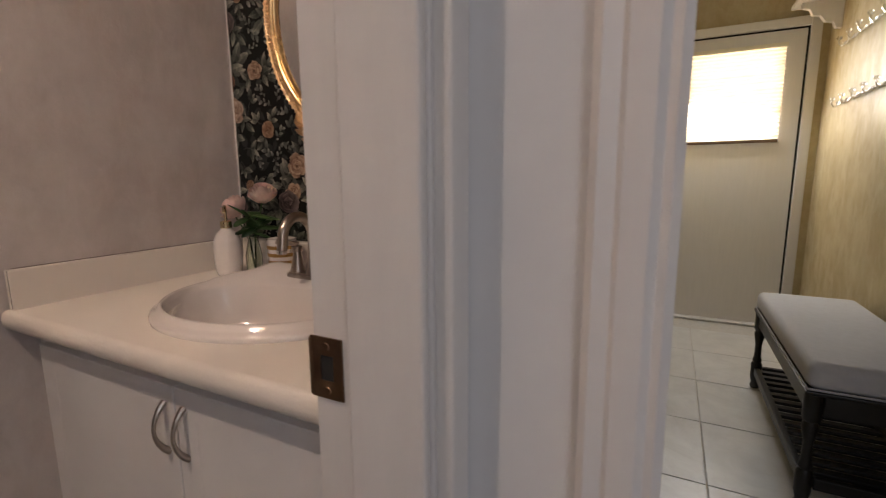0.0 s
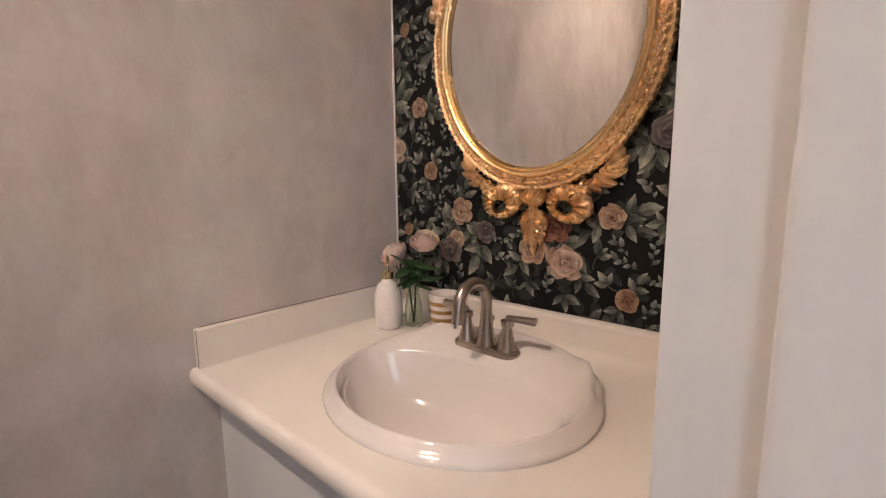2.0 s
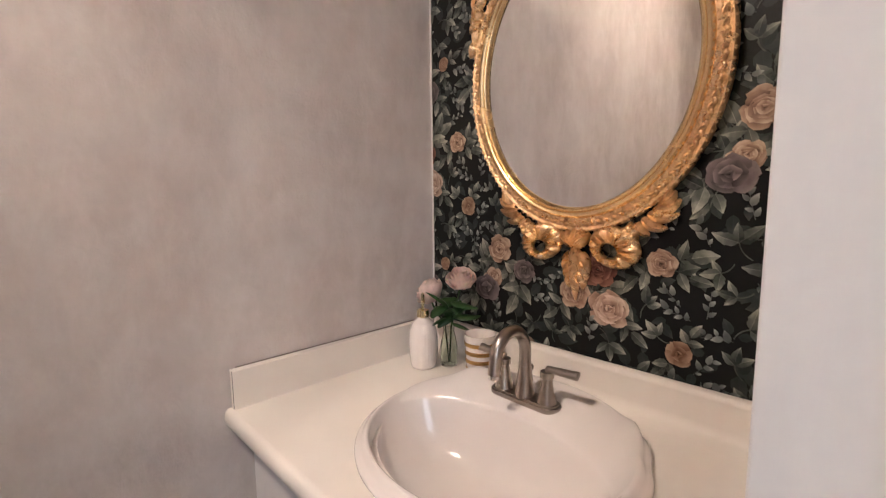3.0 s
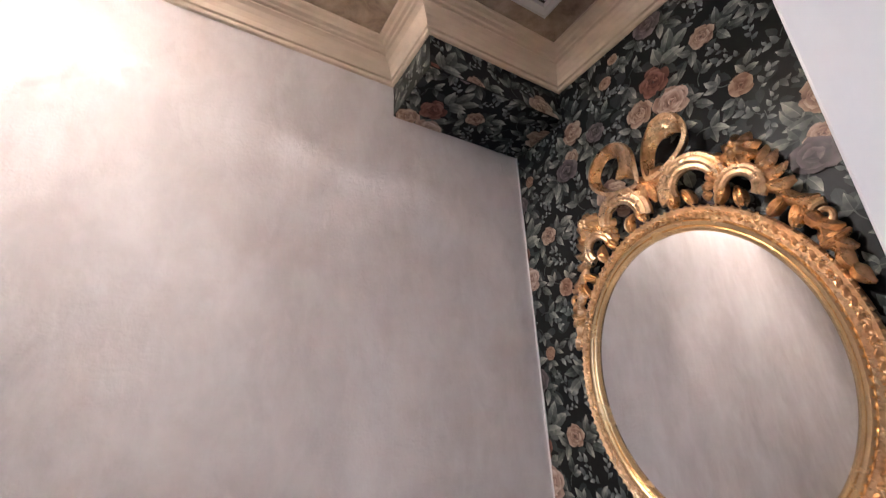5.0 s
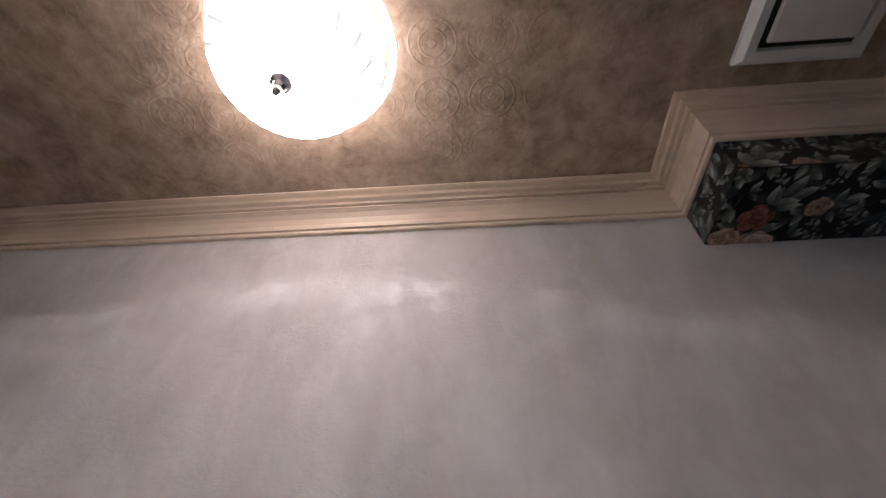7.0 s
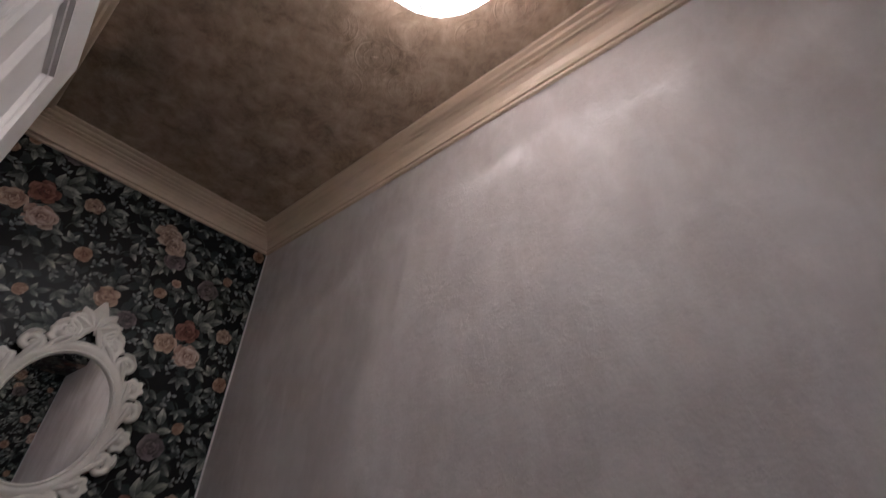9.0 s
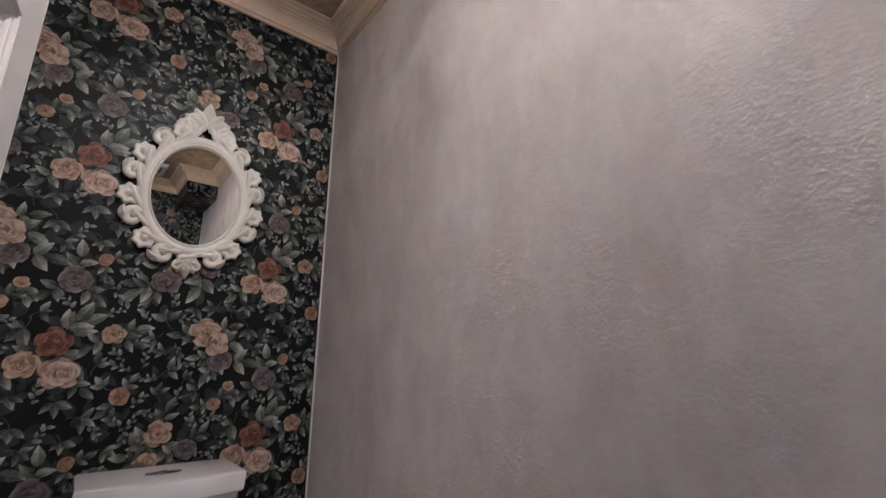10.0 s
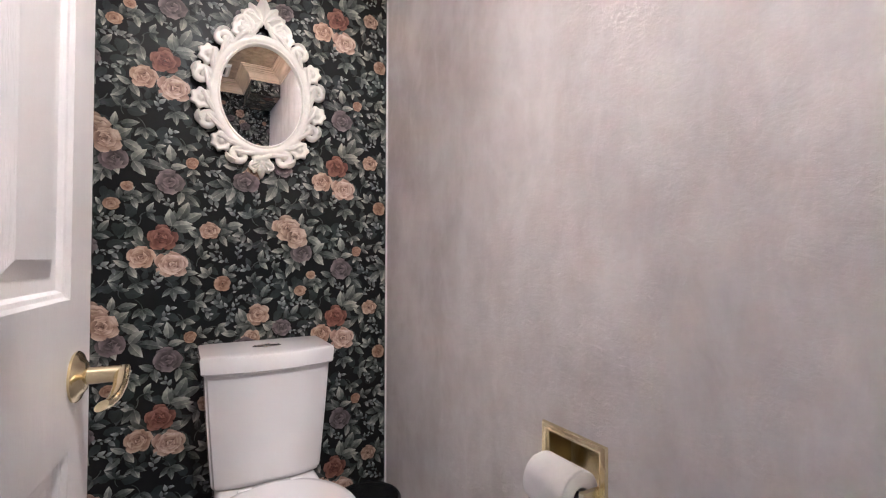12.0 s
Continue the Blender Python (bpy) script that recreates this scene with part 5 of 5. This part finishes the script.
def waste_bin():
    b = empty("waste_bin", "round glossy black waste bin beside the toilet", "waste bin", pose(LX + 0.125, -0.118, 0))
    part("body", lathe([(0.0, 0.0), (0.088, 0.0), (0.092, 0.006), (0.108, 0.262), (0.104, 0.262), (0.089, 0.012), (0.0, 0.012)], segs=48), black_gloss, b, smooth=40)
    part("rim", lathe([(0.104, 0.260), (0.111, 0.258), (0.113, 0.264), (0.109, 0.270), (0.103, 0.268), (0.103, 0.260)], segs=48), black_gloss, b, smooth=True)


waste_bin()


def paper_holder():
    h = empty("paper_holder", "recessed brass toilet paper holder in the plaster wall", "paper holder", pose(-1.720, 0, 0.651))
    prof = ((0.066, -0.001), (0.068, -0.006), (0.074, -0.009), (0.082, -0.007), (0.0845, -0.001))
    loops = [[(k, d, k), (-k, d, k), (-k, d, -k), (k, d, -k)] for k, d in prof]
    bm = grid(bmesh.new(), loops, close_v=True)
    bmesh.ops.recalc_face_normals(bm, faces=bm.faces)
    part("frame", bm, brass, h, smooth=50)
    bm = grid(bmesh.new(), [[(k, d, k), (-k, d, k), (-k, d, -k), (k, d, -k)] for k, d in ((0.0665, -0.001), (0.0665, 0.02), (0.058, 0.055), (0.02, 0.066))], close_v=True)
    bm.faces.new(list(bm.verts)[-4:])
    bmesh.ops.recalc_face_normals(bm, faces=bm.faces)
    for f in bm.faces:
        f.normal_flip()
    part("recess", bm, brass, h, smooth=30)
    for s in (-1, 1):
        arm = bmesh.new()
        prism([(s * 0.068, 0.004), (s * 0.068, -0.046), (s * 0.062, -0.052), (s * 0.057, -0.046), (s * 0.060, 0.004)], -0.030, 0.004, arm)
        part("arm", arm, brass, h)
    part("roller", tube([(-0.058, -0.036, -0.012), (0.058, -0.036, -0.012)], 0.009, 14), black_gloss, h, smooth=True)
    r = empty("paper_roll", "white toilet paper roll on the brass holder", "toilet paper", pose(-1.720, -0.036, 0.639))
    ring = lathe([(0.019, -0.052), (0.046, -0.052), (0.049, -0.049), (0.049, 0.049), (0.046, 0.052), (0.019, 0.052), (0.019, -0.052)], segs=40)
    bmesh.ops.transform(ring, matrix=pose(0, 0, 0, 0, 90, 0), verts=ring.verts)
    part("roll", ring, paper, r, smooth=40)
    tail = grid(bmesh.new(), [[(x, -r * math.cos(t), -r * math.sin(t)) for x in (-0.051, -0.02, 0.015, 0.051)] for t, r in [(0.1 * k, 0.0496 + 0.0026 * max(0, k - 2) / 6) for k in range(-12, 6)]])
    part("loose_sheet", tail, paper, r, smooth=True)


paper_holder()


# ---- floors, hall and mudroom ----
def hall_and_mudroom():
    bm = box(LX - 0.1, 0.12, YO, 0.12, -0.10, -0.006)
    box(-2.0, HX + 0.12, -4.1, YO, -0.10, -0.006, bm=bm), box(HX + 0.12, MX + 0.1, MY - 0.1, YO, -0.10, -0.006, bm=bm)
    part("floor", bm, grout, None, "tan grout bed under the floor tiles", kind="structure", category="floor")
    bm = bmesh.new()
    # Unseen wall; its opening is added where the hall daylight lamp stands
    box(-2.0, -1.9, -1.72, YO - 0.0005, 0, H, bm=bm), box(-2.0, -1.9, -4.0, -2.58, 0, H, bm=bm)
    box(-2.0, -1.9, -2.58, -1.72, 0, 0.98, bm=bm), box(-2.0, -1.9, -2.58, -1.72, 2.12, H, bm=bm)
    part("hall_wall_west", bm, white_wall, None, "white hall wall with an opening added for daylight", kind="structure", category="wall")
    part("hall_wall_end", box(-2.0, -0.51, -4.1, -4.0, 0, H), white_wall, None, "white hall end wall", kind="structure", category="wall")
    part("hall_ceiling", box(-2.0, MX + 0.1, -4.1, YO - 0.0005, H, H + 0.1), white_wall, None, "white hall ceiling", kind="structure", category="ceiling")
    bm = bmesh.new()
    box(HX, HX + 0.12, -1.191, YO - 0.0005, 0, H, bm=bm)
    box(HX, HX + 0.12, -1.985, -1.191, 2.06, H, bm=bm)
    box(HX, HX + 0.12, -4.0, -1.985, 0, H, bm=bm)
    part("hall_wall_east", bm, white_wall, None, "white hall wall beside the powder room door", kind="structure", category="wall")
    prof = [(0.0, 0.0), (0.0, 0.011), (0.006, 0.016), (0.018, 0.013), (0.022, 0.017), (0.040, 0.017), (0.046, 0.012), (0.052, 0.014), (0.058, 0.010), (0.058, 0.0)]
    part("casing_mudroom_near", prism([(HX - 0.0005 - d, -1.133 - o) for o, d in prof], 0, 2.10), trim_white, None, "white moulded casing of the mudroom opening", kind="structure", category="trim")
    part("casing_mudroom_far", prism([(HX - 0.0005 - d, -2.045 + o) for o, d in prof], 0, 2.10), trim_white, None, "white moulded casing of the mudroom opening", kind="structure", category="trim")
    part("casing_mudroom_head", box(HX - 0.016, HX - 0.0005, -1.986, -1.192, 2.045, 2.10, 0.004), trim_white, None, "white head casing of the mudroom opening", kind="structure", category="trim")
    # mudroom
    part("mudroom_wall_north", box(HX + 0.121, MX + 0.1, -1.12, YO - 0.001, 0, H), gold_plaster, None, "gold trowelled plaster wall", kind="structure", category="wall")
    part("mudroom_wall_south", box(HX + 0.121, MX + 0.1, MY - 0.1, MY, 0, H), gold_plaster, None, "gold trowelled plaster wall with coat hooks", kind="structure", category="wall")
    bm = bmesh.new()
    box(MX, MX + 0.1, -1.125, -1.121, 0, H, bm=bm)
    box(MX, MX + 0.1, -1.121, MY, 2.075, H, bm=bm)
    box(MX, MX + 0.1, MY, -1.945, 0, 2.075, bm=bm)
    part("mudroom_wall_east", bm, gold_plaster, None, "gold plaster wall round the outer door", kind="structure", category="wall")
    door = empty("door_2", "white outer door with a window behind a pleated blind", "door", kind="structure")
    bm = bmesh.new()
    x0, x1 = MX + 0.012, MX + 0.055
    y0, y1, wz0, wz1 = -1.80, -1.24, 1.345, 1.945
    box(x0, x1, -1.914, -1.125, 0.012, wz0, bm=bm), box(x0, x1, -1.914, -1.125, wz1, 2.044, bm=bm)
    box(x0, x1, -1.914, y0, wz0, wz1, bm=bm), box(x0, x1, y1, -1.125, wz0, wz1, bm=bm)
    part("leaf", bm, door_white, door)
    # Near-black strips put in for the shade in the gaps round the leaf
    part("weather_strip", box(x0 + 0.004, x0 + 0.016, -1.9268, -1.9142, 0.012, 2.0575), gap_shade, door, "dark strip put in for shade beside the leaf")
    part("weather_strip", box(x0 + 0.004, x0 + 0.016, -1.9141, -1.125, 2.0442, 2.0575), gap_shade, door, "dark strip put in for shade over the leaf")
    pane = part("pane", box(x0 + 0.02, x0 + 0.024, y0, y1, wz0, wz1), pane_glass, door, "window pane")
    pane.visible_shadow = False
    part("deadbolt", tube([(x0, -1.17, 0.95), (x0 - 0.05, -1.17, 0.95)], 0.02, 16), brass, door, smooth=True)
    part("door_2_frame_side", box(MX - 0.014, MX + 0.03, -1.985, -1.927, 0, 2.115, 0.004), trim_white, None, "white casing of the outer door", kind="structure", category="trim")
    part("door_2_frame_head", box(MX - 0.014, MX + 0.03, -1.926, -1.121, 2.058, 2.115, 0.004), trim_white, None, "white head casing of the outer door", kind="structure", category="trim")
    part("threshold", box(MX - 0.05, MX + 0.06, -1.925, -1.122, 0, 0.011, 0.003), trim_white, None, "pale door threshold", kind="structure", category="threshold")
    part("backdrop", box(MX + 0.35, MX + 0.36, -2.6, -0.6, 0.8, 2.4), daylight_mat, None, "bright daylight outside the outer door", kind="structure", category="backdrop")
    blind = empty("window_blind", "cream pleated blind drawn down over the door window", "blind", pose(MX - 0.002, -1.52, 0))
    part("headrail", box(-0.022, 0.010, -0.292, 0.292, 1.935, 1.962, 0.003), blind_fabric, blind)
    part("bottom_rail", box(-0.016, 0.004, -0.290, 0.290, 1.312, 1.333, 0.003), old_bronze, blind, "dark bottom rail")
    n = 24
    for k in range(n):
        z = 1.335 + (1.934 - 1.335) * k / n
        dz = (1.934 - 1.335) / n
        bm = grid(bmesh.new(), [[(-0.004, y, z), (-0.015, y, z + dz / 2), (-0.004, y, z + dz), (-0.003, y, z + dz), (-0.013, y, z + dz / 2), (-0.003, y, z)] for y in (-0.288, 0.288)], close_v=True, cap=True)
        part("pleat", bm, blind_mat, blind)
    part("pull_cord", tube([(-0.018, -0.285, 1.94), (-0.018, -0.287, 1.30)], 0.0016, 6), plastic_white, blind)
    # bench
    b = empty("bench", "black turned-leg bench with pale grey cushion and slatted shelf", "bench", pose(1.25, -1.80, 0))
    L, D = 1.02, 0.40
    rng = random.Random(3)
    for sx in (-1, 1):
        for sy in (-1, 1):
            part("leg", lathe([(0.0, 0.0), (0.018, 0.0), (0.022, 0.015), (0.017, 0.03), (0.024, 0.06), (0.024, 0.13), (0.017, 0.14), (0.021, 0.15), (0.015, 0.17), (0.014, 0.23), (0.024, 0.29), (0.019, 0.305), (0.026, 0.315), (0.026, 0.40), (0, 0.40)], (sx * (L / 2 - 0.03), sy * (D / 2 - 0.03), 0), 20), black_wood, b, smooth=40)
        part("end_rail", box(sx * (L / 2 - 0.03) - 0.012, sx * (L / 2 - 0.03) + 0.012, -D / 2 + 0.056, D / 2 - 0.056, 0.33, 0.40, 0.003), black_wood, b)
        part("shelf_end", box(sx * (L / 2 - 0.03) - 0.012, sx * (L / 2 - 0.03) + 0.012, -D / 2 + 0.055, D / 2 - 0.055, 0.075, 0.115, 0.003), black_wood, b)
    for sy in (-1, 1):
        part("side_rail", box(-L / 2 + 0.056, L / 2 - 0.056, sy * (D / 2 - 0.03) - 0.012, sy * (D / 2 - 0.03) + 0.012, 0.33, 0.40, 0.003), black_wood, b)
        part("shelf_rail", box(-L / 2 + 0.055, L / 2 - 0.055, sy * (D / 2 - 0.03) - 0.012, sy * (D / 2 - 0.03) + 0.012, 0.075, 0.115, 0.003), black_wood, b)
    for k in range(14):
        x = -L / 2 + 0.085 + k * (L - 0.17) / 13
        part("slat", box(x - 0.017, x + 0.017, -D / 2 + 0.043, D / 2 - 0.043, 0.098, 0.112, 0.002), black_wood, b)
    part("seat_board", box(-L / 2, L / 2, -D / 2, D / 2, 0.401, 0.416, 0.004), black_wood, b)
    cush = box(-L / 2 + 0.004, L / 2 - 0.004, -D / 2 + 0.004, D / 2 - 0.004, 0.417, 0.508, 0.032, segments=5)
    c = part("cushion", cush, linen, b, "pale grey linen cushion", smooth=180)
    part("piping", sweep([(-L / 2 + 0.006, -D / 2 + 0.006), (L / 2 - 0.006, -D / 2 + 0.006), (L / 2 - 0.006, D / 2 - 0.006), (-L / 2 + 0.006, D / 2 - 0.006)], [(0.0, 0.417), (-0.003, 0.421), (0.0, 0.425), (0.003, 0.421)], True), linen, c)
    # coat hook racks
    for z, x0, x1 in ((1.50, 1.55, 2.52), (1.83, 1.60, 2.52)):
        r = empty("hook_rack", "clear and chrome coat hook rail on the gold wall", "coat rack", pose((x0 + x1) / 2, MY, z), "coat hook rails")
        w = (x1 - x0) / 2
        pts = [(-w + 2 * w * k / 60, 0.020, 0.006 * math.sin(k * 1.2)) for k in range(61)]
        part("rail", tube(pts, 0.005, 8), chrome, r, smooth=True)
        for s in (-1, 1):
            part("standoff", tube([(s * (w - 0.02), 0.001, 0), (s * (w - 0.02), 0.02, 0)], 0.006, 8), chrome, r)
        for k in range(6):
            x = -w + 0.08 + k * (2 * w - 0.16) / 5
            hk = part("hook", tube([(x, 0.022, 0.0), (x, 0.030, -0.02), (x, 0.050, -0.028), (x, 0.062, -0.012), (x, 0.062, 0.006)], 0.0042, 8), chrome, r, smooth=True)
            part("knob", lathe([(0, 0.0), (0.010, 0.004), (0.013, 0.012), (0.010, 0.020), (0, 0.023)], (x, 0.062, 0.004), 14), pane_glass, hk, "clear glass knob", smooth=True)
    # shelf with carved brackets
    s = empty("wall_shelf", "white wall shelf with carved brackets", "shelf", pose(2.2, MY, 2.13))
    part("board", box(-0.62, 0.62, 0.002, 0.24, 0, 0.022, 0.004), trim_white, s)
    for x in (-0.5, 0.5):
        outl = [(0.002, -0.001), (0.21, -0.001), (0.20, -0.03), (0.165, -0.042), (0.15, -0.075), (0.11, -0.085), (0.085, -0.12), (0.045, -0.13), (0.03, -0.165), (0.002, -0.17)]
        bm = bmesh.new()
        prism(outl, -0.018, 0.018, bm)
        bmesh.ops.transform(bm, matrix=Matrix(((0, 0, 1, x), (1, 0, 0, 0), (0, 1, 0, 0), (0, 0, 0, 1))), verts=bm.verts)
        part("bracket", bm, trim_white, s)


def blind_material():
    """Thin pleated cloth that glows with the daylight behind it."""
    n = Nodes("backlit_pleated_cloth")
    c = n.ramp(n.noise(90, 3), (0.3, (0.86, 0.82, 0.74)), (0.7, (0.92, 0.89, 0.82)))
    m = n.done(c, 0.85)
    tr = n.node("ShaderNodeBsdfTranslucent", Color=(0.97, 0.93, 0.85, 1))
    mx = n.node("ShaderNodeMixShader", Fac=0.7, i1=n.bsdf.outputs[0], i2=tr.outputs[0])
    n.put(n.tree.nodes["Material Output"].inputs["Surface"], mx.outputs[0])
    return m


blind_mat = blind_material()
hall_and_mudroom()


# ---- floor tiles ----
def tiles():
    floor = bpy.data.objects["floor"]
    S = 0.470
    bm = box(-S / 2 + 0.0025, S / 2 - 0.0025, -S / 2 + 0.0025, S / 2 - 0.0025, -0.006, 0.0, 0.0015, segments=1)
    first = part("tile", bm, tile_mat, floor)
    mesh = first.data
    spots = [(0.755 + S * (i + 0.5), -1.362 + S * (j + 0.5)) for i in range(-8, 5) for j in range(-6, 3)]
    k = 0
    for x, y in spots:
        if x < LX or x > MX - 0.1 or y > -0.1 or y < -4 or (x > -0.7 and (y < MY - 0.1)) or (x > 0.2 and y > YO) or (x < -2.1 and y < YO):
            continue
        ob = first if k == 0 else bpy.data.objects.new("tile", mesh)
        if k:
            scene.collection.objects.link(ob)
            ob.parent = floor
        ob.location = (x, y, 0)
        ob.rotation_euler = (0, 0, radians(90 * ((k * 7) % 4)))
        k += 1


tiles()
